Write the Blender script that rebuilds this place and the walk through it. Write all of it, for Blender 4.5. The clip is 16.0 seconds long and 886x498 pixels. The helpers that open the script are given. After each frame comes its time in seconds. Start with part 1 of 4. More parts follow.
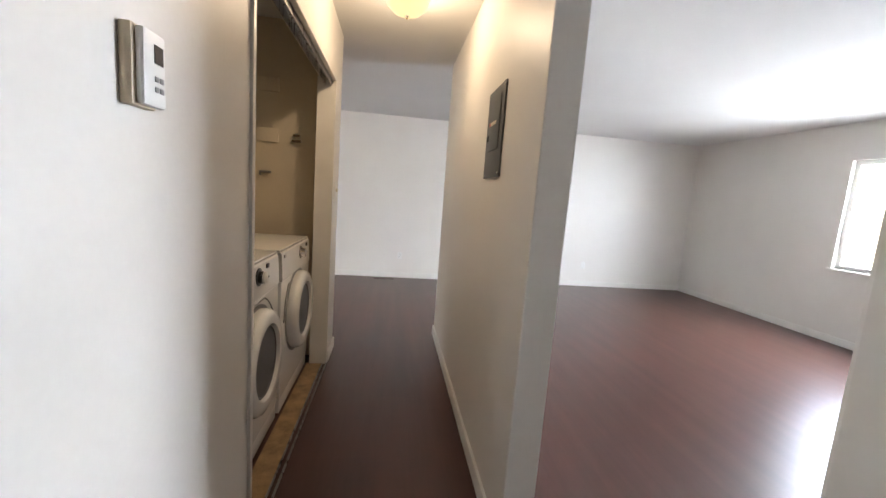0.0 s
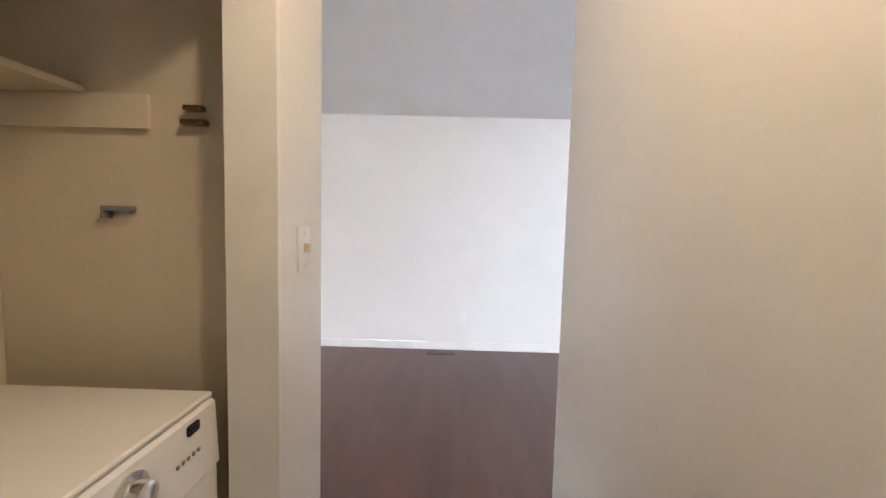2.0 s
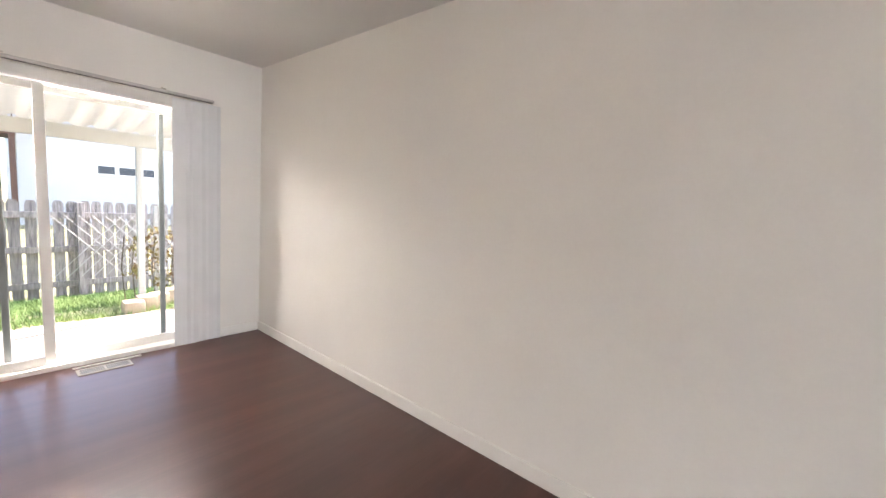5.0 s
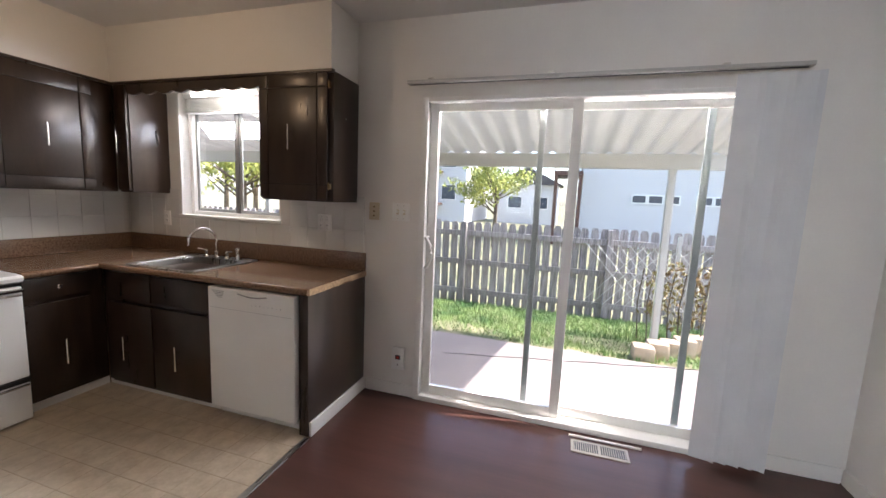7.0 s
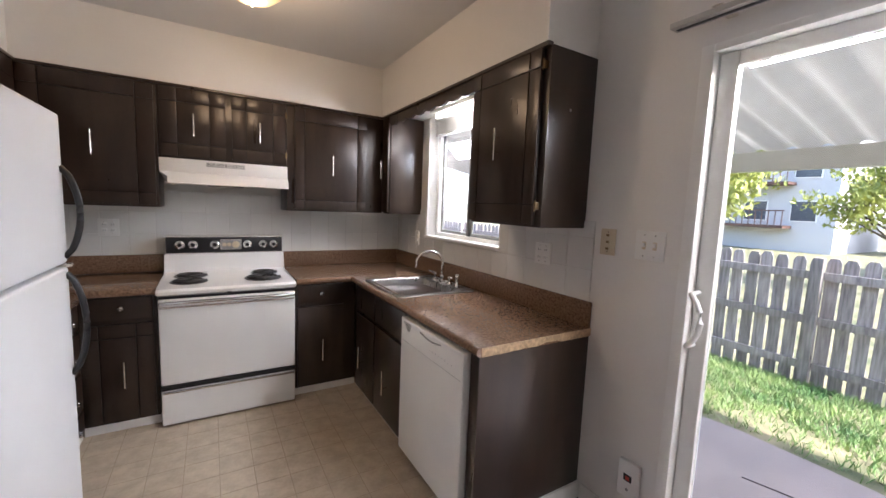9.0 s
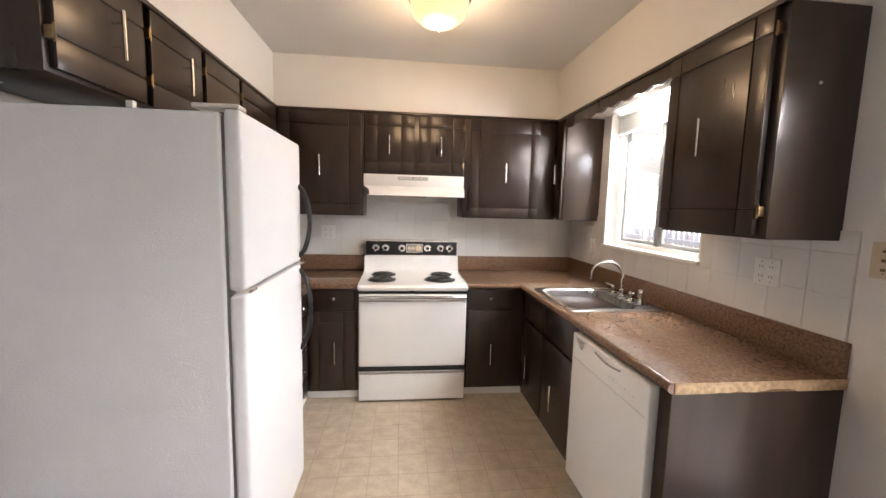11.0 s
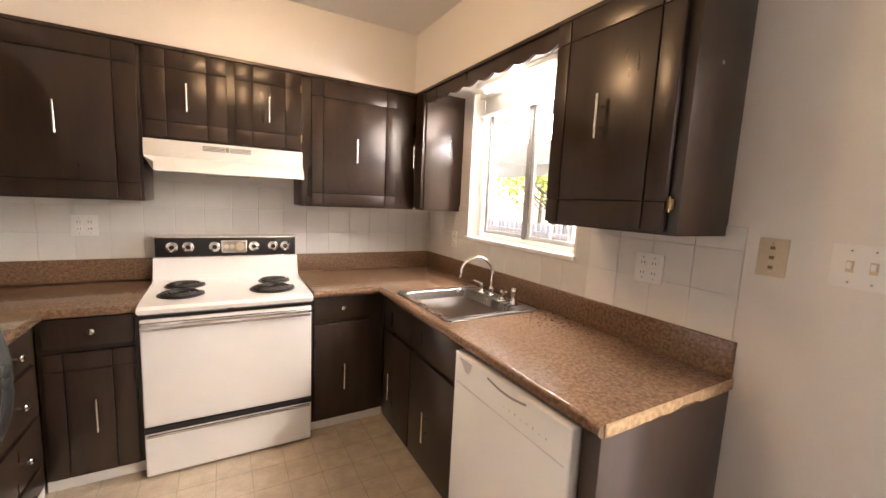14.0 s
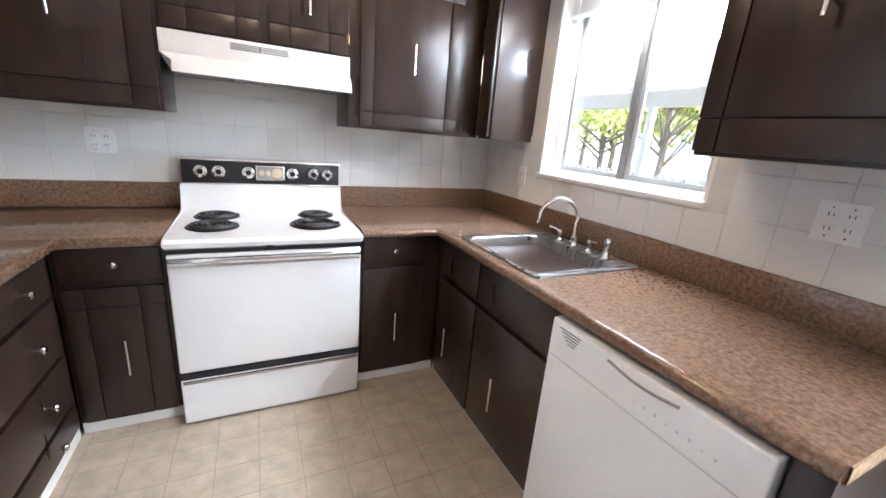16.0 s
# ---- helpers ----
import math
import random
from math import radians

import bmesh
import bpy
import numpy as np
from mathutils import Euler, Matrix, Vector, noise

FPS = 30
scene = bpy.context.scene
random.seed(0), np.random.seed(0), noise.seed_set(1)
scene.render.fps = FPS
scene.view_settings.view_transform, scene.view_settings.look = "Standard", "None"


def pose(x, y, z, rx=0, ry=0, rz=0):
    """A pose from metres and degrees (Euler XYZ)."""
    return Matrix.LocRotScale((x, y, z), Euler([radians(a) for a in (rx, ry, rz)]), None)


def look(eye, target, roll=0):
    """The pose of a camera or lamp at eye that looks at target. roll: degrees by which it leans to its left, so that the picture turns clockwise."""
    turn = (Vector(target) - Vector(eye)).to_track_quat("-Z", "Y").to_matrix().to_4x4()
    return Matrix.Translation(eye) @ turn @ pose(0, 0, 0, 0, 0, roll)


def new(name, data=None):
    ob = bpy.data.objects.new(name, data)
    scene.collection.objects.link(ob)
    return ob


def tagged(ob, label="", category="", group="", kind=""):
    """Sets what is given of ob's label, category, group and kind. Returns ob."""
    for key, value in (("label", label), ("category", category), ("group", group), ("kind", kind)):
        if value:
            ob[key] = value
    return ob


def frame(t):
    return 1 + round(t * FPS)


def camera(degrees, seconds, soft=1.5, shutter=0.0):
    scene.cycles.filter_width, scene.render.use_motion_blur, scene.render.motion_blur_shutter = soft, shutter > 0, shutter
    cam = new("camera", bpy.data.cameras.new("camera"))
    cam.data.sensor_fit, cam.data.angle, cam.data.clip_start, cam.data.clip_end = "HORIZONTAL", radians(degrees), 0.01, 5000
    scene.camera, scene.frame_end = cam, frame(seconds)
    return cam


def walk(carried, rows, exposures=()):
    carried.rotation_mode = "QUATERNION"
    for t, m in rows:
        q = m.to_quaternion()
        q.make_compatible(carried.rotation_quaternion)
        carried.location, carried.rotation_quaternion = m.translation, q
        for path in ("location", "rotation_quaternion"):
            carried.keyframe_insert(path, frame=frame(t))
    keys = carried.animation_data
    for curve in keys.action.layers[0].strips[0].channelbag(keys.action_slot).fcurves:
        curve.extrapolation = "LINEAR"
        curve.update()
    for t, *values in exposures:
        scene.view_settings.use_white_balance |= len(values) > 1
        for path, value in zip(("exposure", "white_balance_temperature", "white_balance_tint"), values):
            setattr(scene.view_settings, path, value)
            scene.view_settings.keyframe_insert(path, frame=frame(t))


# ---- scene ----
cam = camera(97.4, 16.0)
PATH = [
    (0, (-4.236, 1.129, 1.335), (-4.504, -0.835, 1.07), 4.3),
    (0.5, (-4.242, 0.666, 1.348), (-4.347, -1.318, 1.121), 2.5),
    (1, (-4.247, 0.156, 1.388), (-4.246, -1.836, 1.202), 1.7),
    (1.5, (-4.189, -0.368, 1.405), (-4.164, -2.363, 1.254), 1.3),
    (2, (-4.208, -0.866, 1.414), (-4.183, -2.861, 1.266), 1.5),
    (2.5, (-4.184, -1.35, 1.417), (-4.221, -3.341, 1.231), 1.9),
    (2.6, (-4.182, -1.457, 1.417), (-4.236, -3.447, 1.225), 1.7),
    (3, (-4.153, -1.809, 1.434), (-4.259, -3.792, 1.197), 2.2),
    (3.2, (-4.164, -1.993, 1.434), (-4.26, -3.974, 1.18), 2.2),
    (5.5, (-3.513, -3.418, 1.368), (-1.834, -4.482, 1.147), 4.1),
    (6, (-3.163, -3.469, 1.377), (-1.233, -3.945, 1.149), 3.4),
    (6.5, (-2.778, -3.574, 1.393), (-0.797, -3.459, 1.143), 2.8),
    (7, (-2.416, -3.543, 1.384), (-0.518, -2.968, 1.13), 2.5),
    (7.5, (-2.103, -3.515, 1.409), (-0.38, -2.53, 1.159), 2.7),
    (8, (-1.863, -3.546, 1.399), (-0.374, -2.232, 1.163), 2.7),
    (8.5, (-1.684, -3.498, 1.407), (-0.423, -1.962, 1.185), 2.5),
    (9, (-1.545, -3.437, 1.412), (-0.524, -1.731, 1.195), 2.3),
    (9.5, (-1.459, -3.427, 1.417), (-0.687, -1.594, 1.208), 2.2),
    (10, (-1.482, -3.404, 1.431), (-1.019, -1.466, 1.256), 2.1),
    (12.5, (-1.62, -3.322, 1.403), (-1.47, -1.351, 1.099), 1.3),
    (13, (-1.642, -3.238, 1.404), (-1.204, -1.312, 1.087), 1.4),
    (13.5, (-1.584, -3.081, 1.393), (-0.854, -1.241, 1.111), 2.1),
    (14, (-1.478, -2.848, 1.411), (-0.497, -1.123, 1.162), 2.7),
    (14.5, (-1.453, -2.666, 1.417), (-0.206, -1.124, 1.154), 3.0),
    (15, (-1.453, -2.575, 1.392), (-0.053, -1.198, 1.014), 3.3),
    (15.5, (-1.484, -2.514, 1.341), (-0.13, -1.146, 0.798), 5.0),
    (16, (-1.497, -2.419, 1.326), (-0.642, -0.698, 0.774), 4.8),
]
walk(cam, [(t, look(eye, target, roll)) for t, eye, target, roll in PATH],
     [(0, 3.6, 6300, 16), (0.5, 3.75, 6700, 19), (1, 3.95, 5800, 16), (1.6, 4.1, 5900, 17), (2.2, 4.0, 5900, 17), (3.2, 3.85, 6000, 16), (5.5, 3.25, 6800, 19), (6, 3.05, 6600, 18), (7, 2.7, 6200, 18), (8, 2.7, 6200, 19),
      (9, 2.9, 6000, 19), (10, 3.3, 6500, 18), (12.5, 3.6, 6300, 18), (14.05, 3.75, 7400, 23), (14.5, 3.85, 6100, 17), (15, 3.85, 6000, 16), (16, 3.9, 5500, 14)])

# ---- light and exposure ----
world = bpy.data.worlds.new("world")
scene.world = world
world.use_nodes = True
wn = world.node_tree.nodes
sky = wn.new("ShaderNodeTexSky")
sky.sky_type, sky.sun_disc = "NISHITA", False
sky.sun_elevation, sky.sun_rotation = radians(45), radians(169)
sky.air_density, sky.dust_density = 1.0, 2.0
world.node_tree.links.new(sky.outputs[0], wn["Background"].inputs[0])
wn["Background"].inputs[1].default_value = 0.15

sun = new("sun", bpy.data.lights.new("sun", "SUN"))
sun.data.energy, sun.data.angle, sun.data.color = 3.0, radians(0.5), (1.0, 0.94, 0.86)
sun.matrix_world = look((0.42 * 5, -2.18 * 5, 2.25 * 5), (0, 0, 0))


def area(name, eye, target, w, h, watts, colour):
    ob = new(name, bpy.data.lights.new(name, "AREA"))
    ob.data.shape, ob.data.size, ob.data.size_y = "RECTANGLE", w, h
    ob.data.energy, ob.data.color = watts, colour
    ob.matrix_world = look(eye, target)
    return ob


area("daylight_living", (-9.92, -1.86, 1.60), (-6.9, -1.75, -0.6), 1.68, 1.40, 31, (0.86, 0.94, 1.0))


def bulb(name, place, watts, radius, colour):
    ob = new(name, bpy.data.lights.new(name, "POINT"))
    ob.data.energy, ob.data.shadow_soft_size, ob.data.color = watts, radius, colour
    ob.location = place
    return ob


WARM = (1.0, 0.77, 0.50)
bulb("bulb_hall", (-4.255, -1.22, 2.34), 1.4, 0.05, WARM)
bulb("bulb_kitchen", (-1.36, -1.31, 2.29), 1.2, 0.06, (1.0, 0.70, 0.40))
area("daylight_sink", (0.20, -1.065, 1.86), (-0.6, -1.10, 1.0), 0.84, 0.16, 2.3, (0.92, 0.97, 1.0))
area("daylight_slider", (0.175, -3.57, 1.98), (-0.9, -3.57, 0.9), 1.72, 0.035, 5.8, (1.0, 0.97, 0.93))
bulb("bulb_valance", (-0.075, -1.12, 2.03), 0.75, 0.05, (1.0, 0.93, 0.82))

# ---- materials ----


def mat(name, c, rough=0.5, metal=0.0, var=0.1, scale=6.0, bump=0.02, bscale=150.0, c2=None, rnd=0.0, stretch=(1, 1, 1), coat=0.0, spec=0.5):
    """A principled surface with variation at two scales, fine relief and, for pieces, a tone of their own."""
    m = bpy.data.materials.new(name)
    m.use_nodes = True
    n, l = m.node_tree.nodes, m.node_tree.links
    p = n["Principled BSDF"]
    geo, mp = n.new("ShaderNodeNewGeometry"), n.new("ShaderNodeMapping")
    mp.inputs["Scale"].default_value = stretch
    l.new(geo.outputs["Position"], mp.inputs["Vector"])
    a, b = n.new("ShaderNodeTexNoise"), n.new("ShaderNodeTexNoise")
    a.inputs["Scale"].default_value, a.inputs["Detail"].default_value = scale, 5
    b.inputs["Scale"].default_value, b.inputs["Detail"].default_value = bscale, 3
    l.new(mp.outputs[0], a.inputs["Vector"])
    l.new(mp.outputs[0], b.inputs["Vector"])
    r = n.new("ShaderNodeValToRGB")
    lo = tuple(v * (1 - var) for v in c)
    hi = c2 or tuple(min(1, v * (1 + var)) for v in c)
    r.color_ramp.elements[0].position, r.color_ramp.elements[1].position = 0.32, 0.68
    r.color_ramp.elements[0].color, r.color_ramp.elements[1].color = (*lo, 1), (*hi, 1)
    add = n.new("ShaderNodeMath")
    add.operation = "MULTIPLY_ADD"
    add.inputs[1].default_value, add.inputs[2].default_value = 0.35, -0.17
    l.new(b.outputs["Fac"], add.inputs[0])
    s = n.new("ShaderNodeMath")
    s.operation = "ADD"
    l.new(a.outputs["Fac"], s.inputs[0])
    l.new(add.outputs[0], s.inputs[1])
    l.new(s.outputs[0], r.inputs[0])
    last = r.outputs[0]
    if rnd:
        oi, hsv, k = n.new("ShaderNodeObjectInfo"), n.new("ShaderNodeHueSaturation"), n.new("ShaderNodeMapRange")
        k.inputs[3].default_value, k.inputs[4].default_value = 1 - rnd, 1 + rnd
        l.new(oi.outputs["Random"], k.inputs[0])
        l.new(k.outputs[0], hsv.inputs["Value"])
        l.new(last, hsv.inputs["Color"])
        last = hsv.outputs[0]
    l.new(last, p.inputs["Base Color"])
    rr = n.new("ShaderNodeMapRange")
    rr.inputs[3].default_value, rr.inputs[4].default_value = rough * 0.85, min(1, rough * 1.15)
    l.new(a.outputs["Fac"], rr.inputs[0])
    l.new(rr.outputs[0], p.inputs["Roughness"])
    p.inputs["Metallic"].default_value = metal
    p.inputs["Specular IOR Level"].default_value = spec
    p.inputs["Coat Weight"].default_value = coat
    if bump:
        bp = n.new("ShaderNodeBump")
        bp.inputs["Strength"].default_value, bp.inputs["Distance"].default_value = min(1, bump * 10), 0.002
        l.new(b.outputs["Fac"], bp.inputs["Height"])
        l.new(bp.outputs[0], p.inputs["Normal"])
    return m


def glow(name, c, strength):
    m = mat(name, c, 0.4, var=0.02, bump=0)
    p = m.node_tree.nodes["Principled BSDF"]
    p.inputs["Emission Color"].default_value, p.inputs["Emission Strength"].default_value = (*c, 1), strength
    return m


def glass(name, c=(1, 1, 1), rough=0.0):
    m = bpy.data.materials.new(name)
    m.use_nodes = True
    p = m.node_tree.nodes["Principled BSDF"]
    p.inputs["Base Color"].default_value = (*c, 1)
    p.inputs["Transmission Weight"].default_value, p.inputs["Roughness"].default_value, p.inputs["IOR"].default_value = 1.0, rough, 1.45
    return m


PAINT = mat("wall_paint", (0.76, 0.73, 0.675), 0.45, var=0.025, scale=1.3, bump=0.010, bscale=70)
CEIL = mat("ceiling_paint", (0.70, 0.69, 0.66), 0.8, var=0.03, scale=1.0, bump=0.05, bscale=60)
TRIM = mat("trim_paint", (0.78, 0.76, 0.71), 0.38, var=0.04, scale=5, bump=0.01)
CLOSET = mat("closet_paint", (0.66, 0.58, 0.44), 0.5, var=0.04, scale=2, bump=0.03, bscale=90)
WOOD = mat("laminate_wood", (0.068, 0.028, 0.021), 0.26, var=0.10, scale=1.0, c2=(0.084, 0.035, 0.0265), rnd=0.06, stretch=(9, 0.8, 1), bump=0, bscale=6)
for _k in WOOD.node_tree.nodes:
    if _k.type == "TEX_NOISE":
        _k.inputs["Detail"].default_value = 1.0
    if _k.type == "MAP_RANGE" and 0 < _k.inputs[3].default_value < 0.5:
        _k.inputs[3].default_value = _k.inputs[4].default_value = 0.31
SUB = mat("subfloor", (0.02, 0.012, 0.01), 0.8)
VINYL = mat("vinyl_sheet", (0.46, 0.375, 0.275), 0.36, var=0.09, scale=13, c2=(0.55, 0.46, 0.345), rnd=0.03, bump=0.03, bscale=60)
GROUT = mat("vinyl_line", (0.37, 0.29, 0.205), 0.5)
DARK = mat("espresso_paint", (0.029, 0.0165, 0.0108), 0.29, var=0.22, scale=4, c2=(0.040, 0.0235, 0.0152), stretch=(3, 3, 0.6), bump=0.006, bscale=60)
# groove backing darker than the espresso paint: the shade is in the colour
GROOVE_SHADE = mat("groove_painted_shade", (0.010, 0.006, 0.004), 0.6)
COUNTER = mat("speckled_laminate", (0.158, 0.091, 0.055), 0.10, var=0.22, scale=80, c2=(0.250, 0.155, 0.095), bump=0.003, bscale=240)
CHIP = mat("raw_counter_edge", (0.40, 0.27, 0.15), 0.7, var=0.3, scale=50)
ENAMEL = mat("white_enamel", (0.84, 0.83, 0.80), 0.20, var=0.02, scale=3, bump=0.005, coat=0.2)
FRIDGE = mat("pebbled_white_steel", (0.84, 0.845, 0.85), 0.30, var=0.02, scale=3, bump=0.05, bscale=260)
GASKET = mat("grey_gasket", (0.22, 0.22, 0.21), 0.6)
SCREEN = mat("grey_screen_frame", (0.42, 0.43, 0.42), 0.5)
BLACK = mat("black_plastic", (0.014, 0.014, 0.015), 0.35)
COIL = mat("burner_coil", (0.03, 0.028, 0.027), 0.55, bump=0.04)
CHROME = mat("chrome", (0.75, 0.74, 0.72), 0.12, 1.0, var=0.03, bump=0)
STEEL = mat("brushed_steel", (0.37, 0.36, 0.345), 0.28, 1.0, var=0.03, scale=6, stretch=(1, 8, 1), bump=0)
NICKEL = mat("satin_nickel", (0.80, 0.77, 0.71), 0.25, 1.0, var=0.04, bump=0)
BRASS = mat("antique_brass", (0.24, 0.17, 0.09), 0.35, 1.0)
TILE = mat("glazed_wall_tile", (0.72, 0.71, 0.67), 0.13, var=0.02, scale=2, rnd=0.035, bump=0.005, bscale=30)
JOINT = mat("tile_joint", (0.62, 0.60, 0.55), 0.8)
PANELGREY = mat("grey_panel_paint", (0.085, 0.085, 0.082), 0.45, var=0.12, scale=8)
ALMOND = mat("almond_plastic", (0.62, 0.52, 0.36), 0.4, bump=0)
WHITEP = mat("white_plastic", (0.80, 0.79, 0.75), 0.35, var=0.02, bump=0)
GREYP = mat("grey_plastic", (0.30, 0.29, 0.28), 0.4, bump=0)
MARK = mat("faint_grey_print", (0.55, 0.54, 0.52), 0.4, bump=0)
RED = mat("red_plastic", (0.55, 0.05, 0.03), 0.4, bump=0)
LABEL = mat("paper_label", (0.70, 0.60, 0.46), 0.7, bump=0)
BLIND = mat("blind_vinyl", (0.66, 0.66, 0.65), 0.5, var=0.03, bump=0.01)
VENT = mat("register_enamel", (0.40, 0.36, 0.29), 0.4)
VENTDARK = mat("brown_register", (0.06, 0.03, 0.02), 0.4)
FROST = glow("lit_frosted_bowl", (0.66, 0.45, 0.22), 0.16)
TUBE = glow("lit_tube", (1.0, 0.96, 0.88), 2.0)
GLASS = glass("clear_glass")
DOORGLASS = glass("insulated_door_glass", (0.68, 0.71, 0.705))
DOORGLASS.node_tree.nodes["Principled BSDF"].inputs["IOR"].default_value = 1.15
DRUM = mat("smoked_door_glass", (0.06, 0.058, 0.062), 0.06, bump=0, coat=1.0)
RUBBER = mat("door_boot_rubber", (0.10, 0.10, 0.11), 0.5)
CONCRETE = mat("patio_concrete", (0.27, 0.225, 0.21), 0.85, var=0.12, scale=3, bump=0.08, bscale=70)
SOIL = mat("lawn_soil", (0.11, 0.14, 0.05), 0.95, var=0.4, scale=2.2, c2=(0.27, 0.23, 0.13))
GRASS = mat("grass_blades", (0.09, 0.23, 0.055), 0.6, var=0.35, scale=2.2, c2=(0.27, 0.37, 0.12), bump=0)
FENCE = mat("weathered_cedar", (0.24, 0.205, 0.19), 0.85, var=0.3, scale=5, c2=(0.39, 0.34, 0.315), rnd=0.2, stretch=(8, 8, 0.8), bump=0.06, bscale=60)
ALU = mat("white_aluminium", (0.47, 0.455, 0.42), 0.5, var=0.05, bump=0.005)
STUCCO = mat("white_siding", (0.53, 0.52, 0.51), 0.8, var=0.05)
BROWNWOOD = mat("brown_timber", (0.10, 0.05, 0.035), 0.7)
ROOF = mat("roof_shingle", (0.09, 0.08, 0.08), 0.9)
PANE = mat("dark_window_pane", (0.06, 0.07, 0.09), 0.1, bump=0)
BARK = mat("bark", (0.10, 0.075, 0.05), 0.9, var=0.4, scale=15, bump=0.1)
LEAF = mat("spring_leaf", (0.22, 0.27, 0.04), 0.55, var=0.4, scale=2, c2=(0.42, 0.44, 0.10), bump=0)
SHRUB = mat("rust_foliage", (0.30, 0.12, 0.04), 0.6, var=0.5, scale=6, c2=(0.22, 0.20, 0.06), bump=0)
STONE = mat("planter_stone", (0.40, 0.31, 0.22), 0.85, var=0.25, scale=9, bump=0.1)
DIRTY = mat("worn_pine_sill", (0.30, 0.19, 0.09), 0.7, var=0.35, scale=12)

# ---- building helpers ----


def box(bm, x0, x1, y0, y1, z0, z1, bev=0.0, seg=2):
    m = Matrix.Translation(((x0 + x1) / 2, (y0 + y1) / 2, (z0 + z1) / 2)) @ Matrix.Diagonal((abs(x1 - x0), abs(y1 - y0), abs(z1 - z0), 1))
    vs = bmesh.ops.create_cube(bm, size=1, matrix=m)["verts"]
    if bev:
        es = list({e for v in vs for e in v.link_edges})
        bmesh.ops.bevel(bm, geom=es, offset=bev, segments=seg, affect="EDGES", profile=0.6)
    return bm


def rod(bm, a, b, r, seg=12, r2=None):
    a, b = Vector(a), Vector(b)
    d = b - a
    m = Matrix.Translation((a + b) / 2) @ d.to_track_quat("Z", "Y").to_matrix().to_4x4()
    bmesh.ops.create_cone(bm, cap_ends=True, segments=seg, radius1=r, radius2=r if r2 is None else r2, depth=d.length, matrix=m)
    return bm


def tube(bm, pts, r, seg=10):
    """A bent pipe along a row of points."""
    pts = [Vector(p) for p in pts]
    rings = []
    for i, p in enumerate(pts):
        d = (pts[min(i + 1, len(pts) - 1)] - pts[max(i - 1, 0)]).normalized()
        q = d.to_track_quat("Z", "Y")
        rings.append([bm.verts.new(p + q @ Vector((r * math.cos(k * math.tau / seg), r * math.sin(k * math.tau / seg), 0))) for k in range(seg)])
    for a, b in zip(rings, rings[1:]):
        for k in range(seg):
            bm.faces.new((a[k], a[(k + 1) % seg], b[(k + 1) % seg], b[k]))
    bm.faces.new(rings[0][::-1])
    bm.faces.new(rings[-1])
    return bm


def lathe(bm, centre, axis, prof, seg=36):
    """A turned shape: radius and height pairs along an axis."""
    q, c = Vector(axis).to_track_quat("Z", "Y"), Vector(centre)
    rings = []
    for r, h in prof:
        rings.append([bm.verts.new(c + q @ Vector((r * math.cos(k * math.tau / seg), r * math.sin(k * math.tau / seg), h))) for k in range(seg)])
    for a, b in zip(rings, rings[1:]):
        for k in range(seg):
            bm.faces.new((a[k], a[(k + 1) % seg], b[(k + 1) % seg], b[k]))
    if prof[0][0] > 1e-4:
        bm.faces.new(rings[0][::-1])
    if prof[-1][0] > 1e-4:
        bm.faces.new(rings[-1])
    return bm


def mesh_of(name, bm, material, smooth=False):
    bmesh.ops.recalc_face_normals(bm, faces=bm.faces)
    me = bpy.data.meshes.new(name)
    bm.to_mesh(me)
    bm.free()
    me.materials.append(material)
    if smooth:
        for p in me.polygons:
            p.use_smooth = True
        me.set_sharp_from_angle(angle=radians(40))
    return me


def base_of(ob):
    p, v = ob, Vector()
    while p:
        v += p.location
        p = p.parent
    return v


def part(name, bm, material, parent, label="", smooth=True):
    ob = new(name, mesh_of(name, bm, material, smooth))
    ob.parent = parent
    ob.location = -base_of(parent)
    return tagged(ob, label)


def thing(name, place, label, category, group=""):
    ob = new(name)
    ob.empty_display_size = 0.05
    ob.location = place
    return tagged(ob, label, category, group)


def structure(name, bm, material, label=""):
    return tagged(new(name, mesh_of(name, bm, material)), label, kind="structure")


def piece(name, me, parent, place, turn=0.0):
    ob = new(name, me)
    ob.parent = parent
    ob.location = Vector(place) - base_of(parent)
    ob.rotation_euler = (0, 0, turn)
    return ob


B = bmesh.new

# fronts: u runs along the wall, d out into the room


def north(y0):
    return lambda u, d, z: (u, y0 - d, z)


def east(x0):
    return lambda u, d, z: (x0 - d, u, z)


def west(x0):
    return lambda u, d, z: (x0 + d, u, z)


def fbox(bm, F, u0, u1, d0, d1, z0, z1, bev=0.0):
    a, b = F(u0, d0, z0), F(u1, d1, z1)
    return box(bm, min(a[0], b[0]), max(a[0], b[0]), min(a[1], b[1]), max(a[1], b[1]), min(z0, z1), max(z0, z1), bev)


# ---- structure ----
H = 2.5
YENTRY = 0.81
bm = B()
box(bm, -9.5, 0.15, -5.2, -5.05, -0.2, H)
structure("wall_south", bm, PAINT, "off-white painted wall with soft orange peel texture")

bm = B()
for y0, y1, z0, z1 in ((-5.05, -4.48, -0.2, H), (-4.48, -2.665, 2.0, H), (-4.48, -2.665, -0.2, -0.005), (-2.665, -1.53, -0.2, H), (-1.53, -0.6, -0.2, 1.165), (-1.53, -0.6, 2.12, H), (-0.6, 0.15, -0.2, H)):
    box(bm, 0, 0.15, y0, y1, z0, z1)
structure("wall_east", bm, PAINT, "off-white painted wall around slider and window")

bm = B()
box(bm, -2.8, 0, 0, 0.15, -0.2, H)
structure("wall_north", bm, PAINT, "cream painted kitchen wall above tiles")

